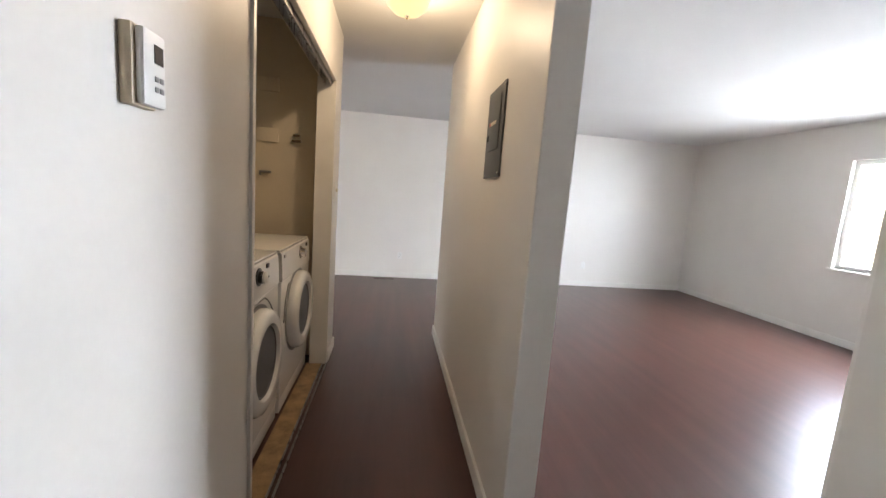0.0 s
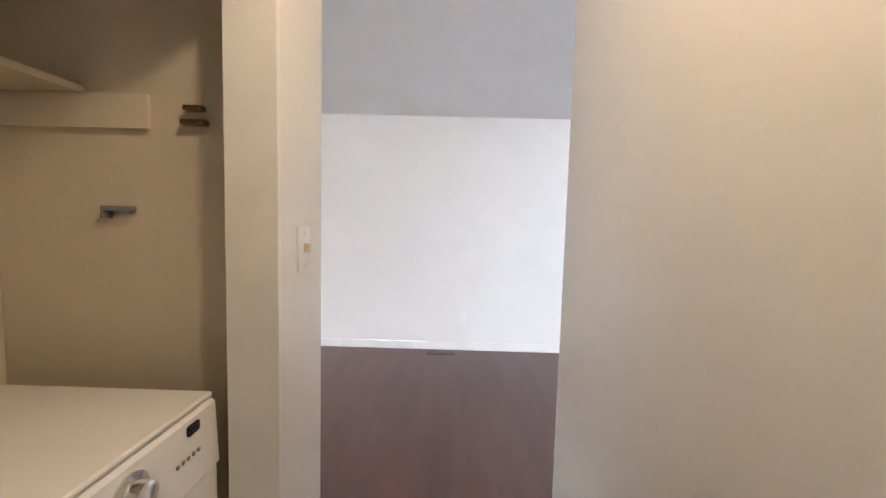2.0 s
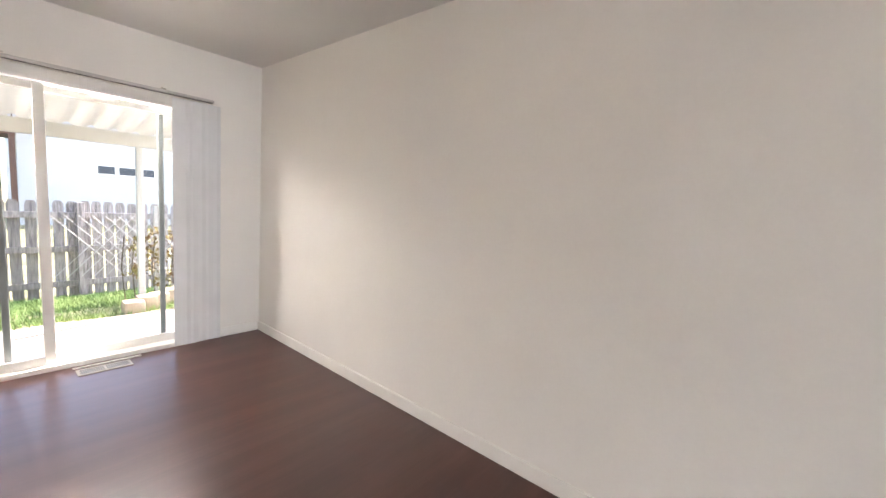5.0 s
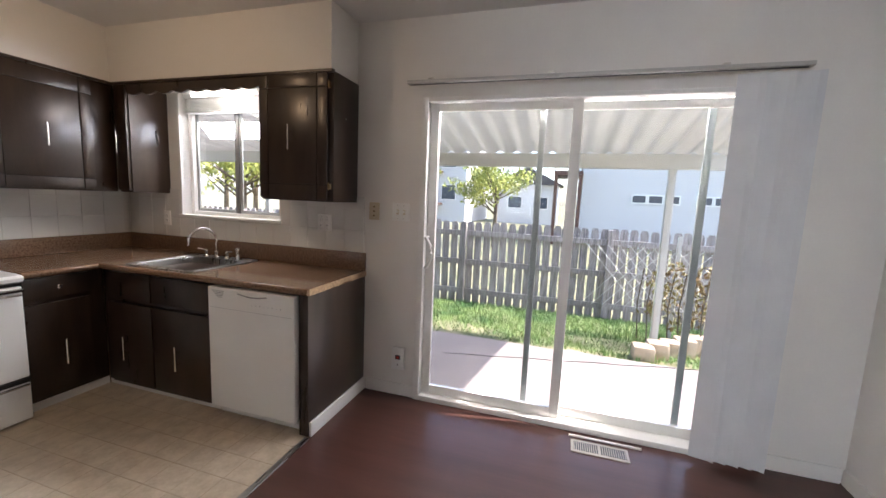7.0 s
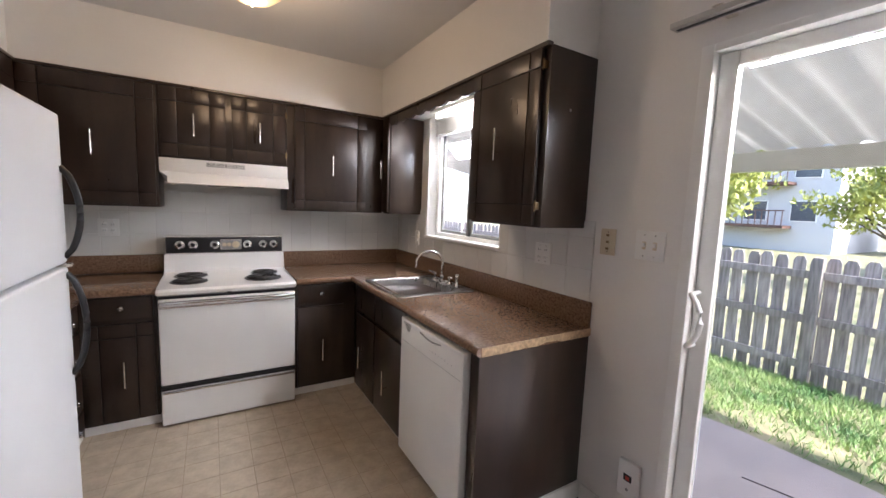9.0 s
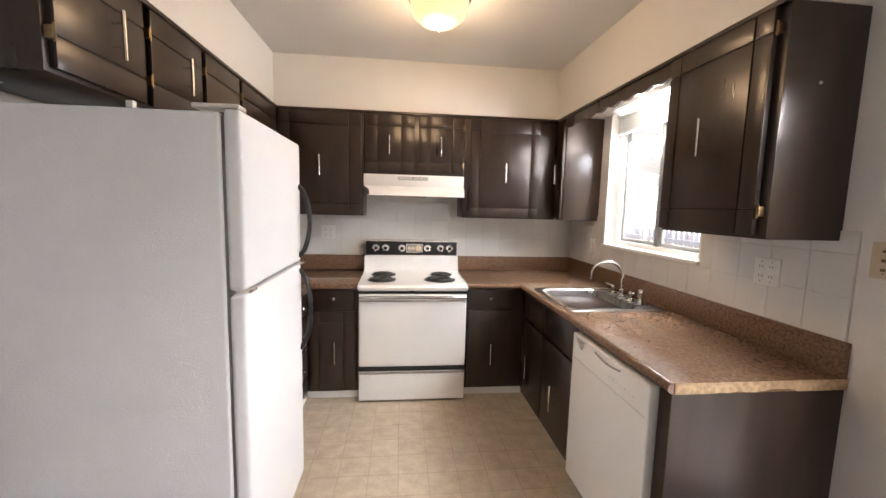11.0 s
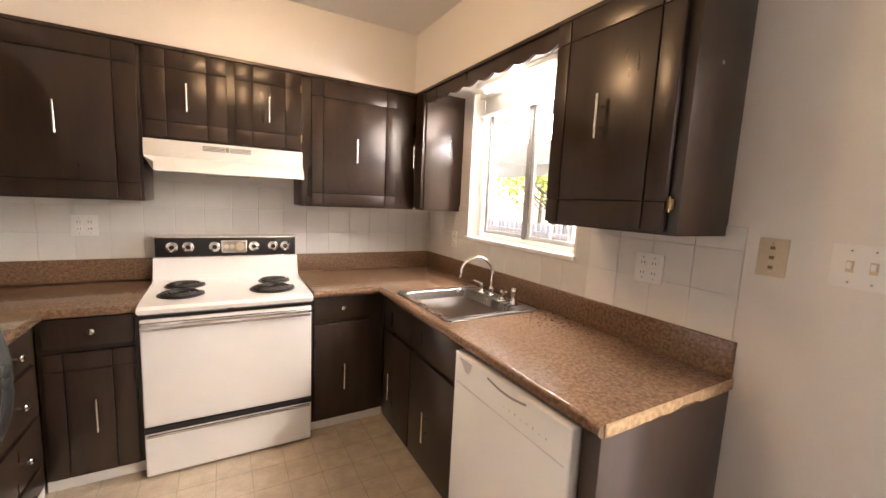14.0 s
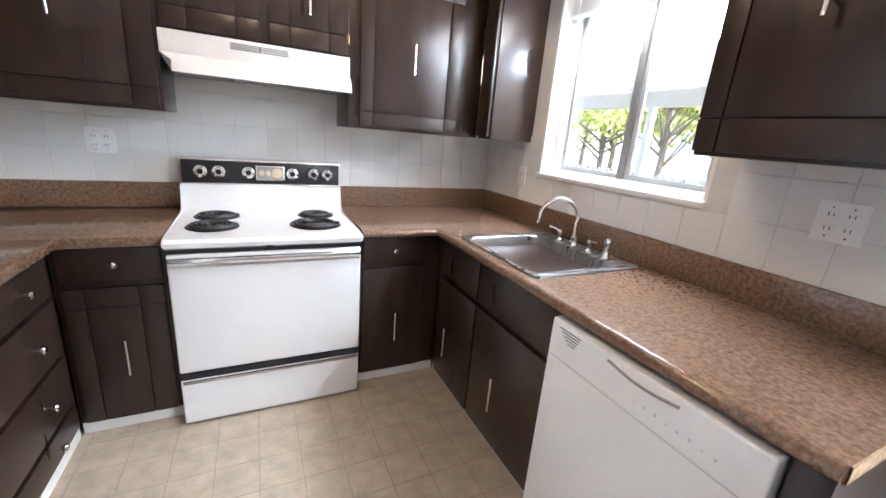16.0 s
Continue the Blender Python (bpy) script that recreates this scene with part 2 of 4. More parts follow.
bm = B()
box(bm, -2.915, -2.8, -2.14, 0.15, -0.2, H)
structure("wall_kitchen_west", bm, PAINT, "off-white partition between kitchen and laundry closet")

bm = B()
box(bm, -3.79, -3.68, -2.14, -1.80, -0.2, H)
box(bm, -3.79, -3.68, -1.80, -0.17, 2.10, H)
box(bm, -3.79, -3.68, -0.17, 3.0, -0.2, H)
structure("wall_hall_east", bm, PAINT, "off-white hall wall with laundry closet opening")

bm = B()
box(bm, -3.68, -2.915, -2.14, -1.96, -0.2, H)
box(bm, -3.68, -2.915, -0.17, -0.06, -0.2, H)
structure("wall_closet_side", bm, CLOSET, "cream painted closet side wall")
bm = B()
box(bm, -2.925, -2.917, -1.958, -0.172, -0.1, H)
structure("wall_closet_back", bm, CLOSET, "cream painted closet back wall")

bm = B()
box(bm, -4.82, -4.70, -2.52, -0.12, -0.2, H, 0.006)
structure("wall_hall_west", bm, PAINT, "off-white partition between hall and living room")
bm = B()
box(bm, -4.82, -4.70, YENTRY, 3.0, -0.2, H, 0.006)
structure("wall_hall_entry", bm, PAINT, "off-white partition beside entry hall")

bm = B()
for y0, y1, z0, z1 in ((-5.05, -2.73, -0.2, H), (-2.73, -1.0, -0.2, 0.85), (-2.73, -1.0, 2.08, H), (-1.0, 3.0, -0.2, H)):
    box(bm, -9.48, -9.33, y0, y1, z0, z1)
structure("wall_west", bm, PAINT, "off-white living room wall with window")
bm = B()
box(bm, -9.48, -3.68, 3.0, 3.15, -0.2, H)
structure("wall_north_entry", bm, PAINT, "off-white wall closing the entry")

bm = B()
box(bm, -9.5, 0.15, -5.2, 3.15, H, H + 0.12)
structure("ceiling", bm, CEIL, "flat white textured ceiling")

bm = B()
box(bm, -2.8, -0.001, -0.315, -0.001, 2.118, H - 0.001)
structure("soffit_north", bm, PAINT, "cream soffit above wall cabinets")
bm = B()
box(bm, -0.315, -0.001, -2.17, -0.315, 2.118, H - 0.001)
structure("soffit_east", bm, PAINT, "cream soffit above window and cabinets")
bm = B()
box(bm, -2.8, -2.475, -2.14, -0.315, 2.118, H - 0.001)
structure("soffit_west", bm, PAINT, "cream soffit above refrigerator cabinets")

floor = structure("floor", box(B(), -9.4, -0.0, -5.1, 3.05, -0.15, -0.012), SUB, "dark reddish brown laminate plank floor")
floor_kitchen = structure("floor_kitchen", box(B(), -2.8, -0.0, -2.25, -0.0, -0.0115, -0.0012), GROUT, "beige vinyl floor with small square pattern")

bm = B()
box(bm, -2.8, -0.66, -2.268, -2.235, -0.004, 0.006, 0.002)
structure("trim_threshold", bm, STEEL, "worn metal strip between vinyl and laminate")

# baseboards
bb = structure("baseboard", box(B(), -9.33, -0.012, -5.05, -5.036, 0, 0.085, 0.003), TRIM, "white painted baseboard")


def skirting(x0, x1, y0, y1, h=0.085):
    part("baseboard_run", box(B(), x0, x1, y0, y1, 0, h, 0.003), TRIM, bb)


skirting(-0.014, 0, -5.03, -4.50)
skirting(-0.014, 0, -2.640, -2.275)
skirting(-9.33, -9.316, -5.03, 3.0)
skirting(-4.70, -4.686, -2.53, -0.12)
skirting(-4.834, -4.82, -2.53, -0.12)
skirting(-4.82, -4.70, -2.534, -2.52)
skirting(-4.82, -4.70, -0.12, -0.106)
skirting(-3.804, -3.79, -2.15, -1.83)
skirting(-3.804, -3.79, -0.15, 3.0)
skirting(-3.79, -2.80, -2.154, -2.14)
skirting(-4.70, -4.686, YENTRY, 3.0)

# closet opening: casing, track and sill
casing = structure("trim_closet", box(B(), -3.80, -3.67, -1.812, -1.795, 0.0, 2.10, 0.003), TRIM, "white painted closet door casing")
part("casing_side", box(B(), -3.80, -3.67, -0.19, -0.165, 0.0, 2.10, 0.003), TRIM, casing)
part("casing_head", box(B(), -3.802, -3.775, -1.80, -0.185, 2.075, 2.10, 0.002), TRIM, casing)
part("door_track", box(box(B(), -3.772, -3.768, -1.79, -0.19, 2.045, 2.10), -3.728, -3.724, -1.79, -0.19, 2.045, 2.10), STEEL, casing, "grey metal sliding door track")
part("door_track", box(B(), -3.772, -3.724, -1.79, -0.19, 2.092, 2.0985), STEEL, casing, "grey metal sliding door track")
part("floor_track", box(box(B(), -3.80, -3.792, -1.79, -0.19, 0, 0.012), -3.772, -3.765, -1.79, -0.19, 0, 0.010), STEEL, casing, "worn metal floor track")
part("sill_board", box(B(), -3.764, -3.655, -1.79, -0.19, -0.005, 0.006), DIRTY, casing, "bare worn pine strip")

# ---- sliding glass door ----
door = tagged(new("door_1"), "white vinyl sliding glass patio door, closed", "door", kind="structure")
F = east(0.0)


def member(name, u0, u1, d0, d1, z0, z1, parent, material=TRIM, label=""):
    return part(name, fbox(B(), F, u0, u1, d0, d1, z0, z1, 0.004), material, parent, label)


for u0, u1, z0, z1 in ((-4.50, -4.455, 0, 2.012), (-2.685, -2.642, 0, 2.012), (-4.455, -2.685, 1.985, 2.012), (-4.455, -2.685, 0.0, 0.035)):
    member("door_frame", u0, u1, -0.13, 0.028, z0, z1, door)


def leaf(u0, u1, d0, stile, material, label):
    s = member("sliding_panel", u0, u0 + stile, d0, d0 + 0.035, 0.036, 1.984, door, material, label)
    member("stile", u1 - stile, u1, d0, d0 + 0.035, 0.036, 1.984, s, material)
    member("rail", u0 + stile, u1 - stile, d0 + 0.001, d0 + 0.034, 1.935, 1.983, s, material)
    member("rail", u0 + stile, u1 - stile, d0 + 0.001, d0 + 0.034, 0.036, 0.10, s, material)
    g = part("glass_pane", fbox(B(), F, u0 + stile, u1 - stile, d0 + 0.014, d0 + 0.020, 0.10, 1.935), DOORGLASS, s, "faintly tinted glass pane", smooth=False)
    g.visible_shadow = False
    return s


p1 = leaf(-3.61, -2.686, -0.055, 0.058, TRIM, "white framed sliding panel with pull")
leaf(-4.45, -3.565, -0.105, 0.045, TRIM, "white framed fixed panel")
screen = member("screen_panel", -3.40, -3.362, -0.128, -0.110, 0.036, 1.984, door, SCREEN, "grey framed screen panel")
member("stile", -4.30, -4.262, -0.128, -0.110, 0.036, 1.984, screen, SCREEN)
bm = B()
tube(bm, [F(-2.70, -0.02, 1.13), F(-2.70, 0.030, 1.128), F(-2.722, 0.040, 1.105), F(-2.740, 0.042, 1.07), F(-2.746, 0.042, 1.03), F(-2.740, 0.042, 0.99), F(-2.722, 0.040, 0.955), F(-2.70, 0.030, 0.932), F(-2.70, -0.02, 0.93)], 0.010)
part("door_handle", bm, WHITEP, p1, "white bowed door pull")

# ---- kitchen window ----
win = tagged(new("window_1"), "white sliding window above the sink", "window", kind="structure")
for u0, u1, z0, z1 in ((-1.53, -1.495, 1.17, 2.12), (-0.635, -0.6, 1.17, 2.12), (-1.495, -0.635, 2.085, 2.12), (-1.495, -0.635, 1.17, 1.20)):
    member("window_frame", u0, u1, -0.13, -0.07, z0, z1, win)
member("window_frame", -1.094, -1.059, -0.115, -0.07, 1.20, 2.085, win, GASKET, "grey meeting stile")
for u0, u1, d in ((-1.494, -1.096, -0.092), (-1.058, -0.636, -0.112)):
    for a, c2, z0, z1 in ((u0, u0 + 0.022, 1.201, 2.084), (u1 - 0.022, u1, 1.201, 2.084), (u0 + 0.022, u1 - 0.022, 1.201, 1.225), (u0 + 0.022, u1 - 0.022, 2.06, 2.084)):
        member("sash", a, c2, d - 0.006, d + 0.012, z0, z1, win, SCREEN, "grey metal sash")
for u0, u1, d in ((-1.472, -1.118, -0.09), (-1.036, -0.658, -0.11)):
    g = part("pane", fbox(B(), F, u0, u1, d, d + 0.004, 1.225, 2.06), GLASS, win, "clear glass pane", smooth=False)
    g.visible_shadow = False
member("window_sill", -1.548, -0.57, -0.069, 0.022, 1.15, 1.172, win)
member("casing", -0.60, -0.575, -0.069, 0.012, 1.172, 2.11, win)
mb = thing("mini_blind", (0.045, -1.09, 1.93), "white mini blind raised to the window head", "blind")
part("head_rail", box(B(), 0.025, 0.062, -1.52, -0.61, 2.085, 2.117, 0.003), WHITEP, mb)
for i in range(9):
    part("slat", box(B(), 0.03, 0.06, -1.51, -0.62, 1.985 + i * 0.0105, 1.9865 + i * 0.0105), WHITEP, mb)
part("bottom_rail", box(B(), 0.03, 0.06, -1.51, -0.62, 1.965, 1.98, 0.003), WHITEP, mb)
part("cord", rod(B(), (0.022, -0.68, 2.08), (0.022, -0.68, 1.62), 0.002, 6), WHITEP, mb)
vl = thing("tube_light", (-0.075, -1.10, 2.08), "lit white tube lamp behind the scalloped valance", "lamp")
part("housing", box(B(), -0.115, -0.035, -1.42, -0.78, 2.09, 2.116, 0.004), WHITEP, vl)
part("tube", rod(B(), (-0.075, -1.38, 2.076), (-0.075, -0.82, 2.076), 0.014, 14), TUBE, vl, "glowing tube")

# ---- living room window ----
lw = tagged(new("window_2"), "white framed living room window", "window", kind="structure")
G = west(-9.33)
for u0, u1, z0, z1 in ((-2.73, -2.68, 0.85, 2.08), (-1.05, -1.0, 0.85, 2.08), (-2.68, -1.05, 2.03, 2.08), (-2.68, -1.05, 0.85, 0.90), (-1.89, -1.84, 0.90, 2.03)):
    part("window_frame", fbox(B(), G, u0, u1, -0.12, -0.05, z0, z1, 0.004), TRIM, lw)
for u0, u1 in ((-2.68, -1.89), (-1.84, -1.05)):
    g = part("pane", fbox(B(), G, u0, u1, -0.09, -0.085, 0.90, 2.03), GLASS, lw, "clear glass pane")
    g.visible_shadow = False
part("window_sill", fbox(B(), G, -2.76, -0.97, -0.05, 0.03, 0.83, 0.85, 0.004), TRIM, lw)

# ---- cabinets ----


def handle(F, u, z, length, parent, d=0.02):
    bm = B()
    rod(bm, F(u, d + 0.034, z - length / 2), F(u, d + 0.034, z + length / 2), 0.006, 10)
    for s in (-0.24, 0.24):
        rod(bm, F(u, d - 0.001, z + s * length), F(u, d + 0.034, z + s * length), 0.0045, 8)
    part("handle", bm, NICKEL, parent, "satin nickel bar handle")


def knob(F, u, z, parent, d=0.02):
    a, b = Vector(F(u, d, z)), Vector(F(u, d + 1, z))
    part("knob", lathe(B(), a, b - a, [(0.006, -0.001), (0.005, 0.012), (0.014, 0.018), (0.015, 0.024), (0.010, 0.030), (0.0, 0.031)], 16), CHROME, parent, "round chrome knob")


def panel(name, F, u0, u1, z0, z1, parent, gu=(), gz=(), d=0.0):
    """A slab front, cut by narrow grooves at the given lines."""
    # backing seen in the grooves is coloured darker for their shade
    ob = part(name, fbox(B(), F, u0, u1, d + 0.001, d + 0.014, z0, z1, 0.002), GROOVE_SHADE if gu or gz else DARK, parent)
    us, zs = [u0, *sorted(gu), u1], [z0, *sorted(gz), z1]
    g = 0.003
    for i in range(len(us) - 1):
        for j in range(len(zs) - 1):
            bm = B()
            fbox(bm, F, us[i] + (g if i else 0), us[i + 1] - (g if i < len(us) - 2 else 0), d + 0.012, d + 0.020,
                 zs[j] + (g if j else 0), zs[j + 1] - (g if j < len(zs) - 2 else 0), 0.0008)
            part("face_panel", bm, DARK, ob)
    return ob


def hinges(F, u, zs, parent):
    for z in zs:
        bm = B()
        fbox(bm, F, u - 0.007, u + 0.007, 0.0, 0.023, z - 0.017, z + 0.017, 0.003)
        rod(bm, F(u, 0.022, z - 0.024), F(u, 0.022, z + 0.024), 0.004, 8)
        part("hinge", bm, BRASS, parent, "brass surface hinge")


def wall_unit(F, u0, u1, z0, z1, depth, label, place, group="wall cabinets"):
    ob = thing("wall_cabinet", place, label, "cabinet", group)
    part("body", fbox(B(), F, u0, u1, -depth, 0.0, z0, z1, 0.002), DARK, ob)
    return ob


ZB, ZT = 1.335, 2.112
N, E, W = north(-0.32), east(-0.295), west(-2.465)

c = wall_unit(N, -2.462, -1.829, ZB, ZT, 0.318, "dark espresso wall cabinet with grooved door beside the hood", (-2.145, -0.16, ZB))
d = panel("door", N, -2.445, -1.842, ZB + 0.015, ZT - 0.012, c, (-2.36, -1.932), (1.425, 2.003))
handle(N, -2.145, 1.708, 0.145, d)

c = wall_unit(N, -1.827, -1.056, 1.655, ZT, 0.318, "dark espresso double door cabinet over the range hood", (-1.44, -0.16, 1.655))
d = panel("door", N, -1.81, -1.448, 1.667, ZT - 0.012, c, (-1.72, -1.54), (1.748, 2.012))
handle(N, -1.631, 1.87, 0.14, d)
d = panel("door", N, -1.408, -1.068, 1.667, ZT - 0.012, c, (-1.322, -1.15), (1.748, 2.012))
handle(N, -1.239, 1.868, 0.14, d)
hinges(N, -1.062, (1.735, 2.02), c)

c = wall_unit(N, -1.054, -0.30, ZB, ZT, 0.318, "dark espresso corner wall cabinet with grooved door", (-0.70, -0.16, ZB))
d = panel("door", N, -1.0, -0.452, ZB + 0.015, ZT - 0.012, c, (-0.932, -0.525), (1.42, 1.997))
handle(N, -0.727, 1.69, 0.145, d)

c = wall_unit(E, -0.470, -0.342, ZB, ZT, 0.293, "narrow dark espresso wall cabinet beside the window", (-0.15, -0.40, ZB))
d = panel("door", E, -0.462, -0.350, ZB + 0.015, ZT - 0.012, c, (), ())
handle(E, -0.402, 1.69, 0.145, d)

c = wall_unit(E, -2.178, -1.642, ZB, ZT, 0.293, "dark espresso wall cabinet with door slightly ajar beside the slider", (-0.15, -1.91, ZB))
d = panel("door", E, -2.145, -1.65, ZB + 0.012, ZT - 0.012, c, (-2.075, -1.715), (1.437, 2.02), d=0.006)
handle(E, -1.890, 1.722, 0.15, d, 0.026)
hinges(E, -2.156, (1.43, 2.03), c)
part("screw_cap", lathe(B(), (-0.16, -2.1785, 1.86), (0, -1, 0), [(0.006, 0), (0.006, 0.002), (0, 0.003)], 10), GREYP, c)

# scalloped valance across the window
bm = B()
n = 64
cols = []
for i in range(n + 1):
    y = -1.640 + i * (1.640 - 0.472) / n
    drop = 0.045 + 0.020 * abs(math.sin(math.pi * (y + 0.472) / 0.146))
    cols.append([bm.verts.new((x, y, z)) for x, z in ((-0.309, ZT), (-0.292, ZT), (-0.292, ZT - drop - 0.02), (-0.309, ZT - drop - 0.02))])
for a, b in zip(cols, cols[1:]):
    for k in range(4):
        bm.faces.new((a[k], a[(k + 1) % 4], b[(k + 1) % 4], b[k]))
bm.faces.new(cols[0])
bm.faces.new(cols[-1][::-1])
tagged(new("valance", mesh_of("valance", bm, DARK)), "dark espresso scalloped wooden valance above the window", "valance")

# row over the refrigerator
edges = [-2.222, -1.815, -1.41, -0.99, -0.342]
for i in range(4):
    a, b = edges[i] + 0.0015, edges[i + 1] - 0.0015
    z0 = 1.748 if i < 2 else 1.40
    c = wall_unit(W, a, b, z0, ZT, 0.333, "dark espresso cabinet above the refrigerator" if i < 2 else "dark espresso wall cabinet beside the refrigerator", (-2.63, (a + b) / 2, z0), "cabinets over the refrigerator")
    d = panel("door", W, a + 0.018, b - 0.018, z0 + 0.012, ZT - 0.012, c, (), (z0 + 0.095, ZT - 0.10))
    handle(W, (a + b) / 2 + 0.03, (z0 + ZT) / 2 - 0.0, 0.15, d)
    hinges(W, a + 0.012, (z0 + 0.10, ZT - 0.10), c)

# top moulding strips
for nm, bmx in (("north", box(B(), -2.45, -0.305, -0.345, -0.317, 2.102, 2.120, 0.003)), ("east", box(B(), -0.322, -0.292, -2.182, -0.346, 2.102, 2.120, 0.003)), ("west", box(B(), -2.468, -2.440, -2.222, -0.346, 2.102, 2.120, 0.003))):
    structure("trim_" + nm, bmx, DARK, "dark espresso strip along cabinet tops")

# base units
CT = 0.866


def base_unit(F, u0, u1, depth, label, place, toe=0.052):
    ob = thing("base_cabinet", place, label, "cabinet", "base cabinets")
    part("body", fbox(B(), F, u0, u1, -depth, 0.0, toe + 0.002, 0.824, 0.002), DARK, ob)
    part("toe_kick", fbox(B(), F, u0, u1, -depth, -0.004, 0.0, toe), TRIM, ob, "white painted toe kick")
    return ob


BN, BE, BW = north(-0.585), east(-0.600), west(-2.20)
c = base_unit(BN, -2.199, -1.838, 0.583, "dark espresso base cabinet with drawer beside the range", (-2.03, -0.3, 0))
d = panel("drawer", BN, -2.175, -1.855, 0.685, 0.815, c)
knob(BN, -2.005, 0.752, d)
d = panel("door", BN, -2.175, -1.855, 0.064, 0.655, c, (-2.11, -1.94), (0.575,))
handle(BN, -2.0, 0.36, 0.16, d)

c = base_unit(BN, -1.046, -0.602, 0.583, "dark espresso corner base cabinet with drawer", (-0.83, -0.3, 0))
d = panel("drawer", BN, -1.03, -0.70, 0.685, 0.815, c)
knob(BN, -0.865, 0.752, d)
d = panel("door", BN, -1.03, -0.70, 0.064, 0.655, c)
handle(BN, -0.860, 0.335, 0.16, d)

c = base_unit(BE, -1.565, -0.587, 0.598, "dark espresso sink base cabinet with two doors", (-0.3, -1.08, 0), 0.034)
for a, b, hu in ((-1.032, -0.655, -0.815), (-1.555, -1.046, -1.270)):
    panel("drawer", BE, a, b, 0.632, 0.812, c)
    d = panel("door", BE, a, b, 0.042, 0.604, c)
    handle(BE, hu, 0.305, 0.16, d)

c = base_unit(BW, -1.42, -0.60, 0.573, "dark espresso base cabinet with a bank of drawers beside the refrigerator", (-2.5, -1.0, 0))
for k, (z0, z1) in enumerate(((0.665, 0.812), (0.435, 0.645), (0.215, 0.415), (0.092, 0.195))):
    d = panel("drawer", BW, -1.40, -0.66, z0, z1, c)
    knob(BW, -0.84, (z0 + z1) / 2, d)

ep = thing("end_panel", (-0.3, -2.22, 0), "dark espresso end panel of the counter with white baseboard", "cabinet panel")
part("panel", box(B(), -0.645, -0.002, -2.25, -2.19, 0.0, 0.824, 0.002), DARK, ep)
part("baseboard", box(B(), -0.640, -0.002, -2.266, -2.251, 0.0, 0.085, 0.003), TRIM, ep, "white painted baseboard")

# worktops
wt = thing("worktop", (-0.33, -1.1, 0.826), "brown speckled laminate worktop with chipped end edge", "worktop")
bm = B()
for x0, x1, y0, y1 in ((-0.645, -0.565, -2.255, -0.63), (-0.120, -0.002, -2.255, -0.63), (-0.565, -0.120, -2.255, -1.345), (-0.565, -0.120, -0.845, -0.63), (-1.045, -0.002, -0.63, -0.002)):
    box(bm, x0, x1, y0, y1, 0.826, CT)
bmesh.ops.remove_doubles(bm, verts=bm.verts, dist=0.0001)
part("top", bm, COUNTER, wt)
part("front_nosing", rod(B(), (-0.645, -2.254, 0.846), (-0.645, -0.63, 0.846), 0.0195, 14), COUNTER, wt)
part("front_nosing", rod(B(), (-1.045, -0.63, 0.846), (-0.645, -0.63, 0.846), 0.0195, 14), COUNTER, wt)
part("upstand", box(B(), -0.024, -0.002, -2.255, -0.024, CT + 0.0005, 0.990, 0.004), COUNTER, wt)
part("upstand", box(B(), -1.045, -0.002, -0.024, -0.002, CT + 0.0005, 0.990, 0.004), COUNTER, wt)
bm = B()
rng = random.Random(4)
ys = [-0.64 + i * 0.032 for i in range(21)]
low = [0.827 if x < -0.48 or x > -0.2 else 0.827 + rng.random() * 0.012 for x in ys]
vs = [[bm.verts.new((x, y, z)) for y, z in ((-2.258, CT - 0.002), (-2.258, lo), (-2.2551, lo), (-2.2551, CT - 0.002))] for x, lo in zip(ys, low)]
for a, b in zip(vs, vs[1:]):
    for k in range(4):
        bm.faces.new((a[k], b[k], b[(k + 1) % 4], a[(k + 1) % 4]))
part("chipped_edge", bm, CHIP, wt, "pale chipped raw edge", smooth=False)
wt2 = thing("worktop", (-2.4, -0.7, 0.826), "brown speckled laminate worktop beside the refrigerator", "worktop")
bm = B()
box(bm, -2.798, -1.838, -0.63, -0.002, 0.826, CT, 0.003)
box(bm, -2.798, -2.155, -1.43, -0.6301, 0.826, CT, 0.003)
part("top", bm, COUNTER, wt2)
part("upstand", box(B(), -2.798, -1.838, -0.024, -0.002, CT + 0.0005, 0.990, 0.004), COUNTER, wt2)
part("upstand", box(B(), -2.798, -2.776, -1.43, -0.025, CT + 0.0005, 0.990, 0.004), COUNTER, wt2)

# sink and taps
sk = thing("sink", (-0.34, -1.09, 0.70), "stainless steel single bowl sink set in the worktop", "sink")


def ring(x0, x1, y0, y1, r, z):
    out = []
    for cx, cy, a0 in ((x1 - r, y1 - r, 0), (x0 + r, y1 - r, 90), (x0 + r, y0 + r, 180), (x1 - r, y0 + r, 270)):
        for k in range(6):
            a = radians(a0 + k * 18)
            out.append((cx + r * math.cos(a), cy + r * math.sin(a), z))
    return out


bm = B()
loops = [[bm.verts.new(p) for p in ring(*q)] for q in (
    (-0.612, -0.060, -1.398, -0.796, 0.03, CT + 0.0005), (-0.610, -0.062, -1.396, -0.798, 0.03, CT + 0.006), (-0.592, -0.165, -1.352, -0.838, 0.045, CT + 0.006),
    (-0.586, -0.171, -1.345, -0.845, 0.05, CT - 0.002), (-0.575, -0.182, -1.335, -0.855, 0.06, CT - 0.15), (-0.545, -0.212, -1.305, -0.885, 0.08, CT - 0.178), (-0.42, -0.34, -1.14, -1.05, 0.04, CT - 0.182))]
for a, b in zip(loops, loops[1:]):
    for k in range(24):
        bm.faces.new((a[k], a[(k + 1) % 24], b[(k + 1) % 24], b[k]))
bm.faces.new(loops[-1])
part("bowl", bm, STEEL, sk)
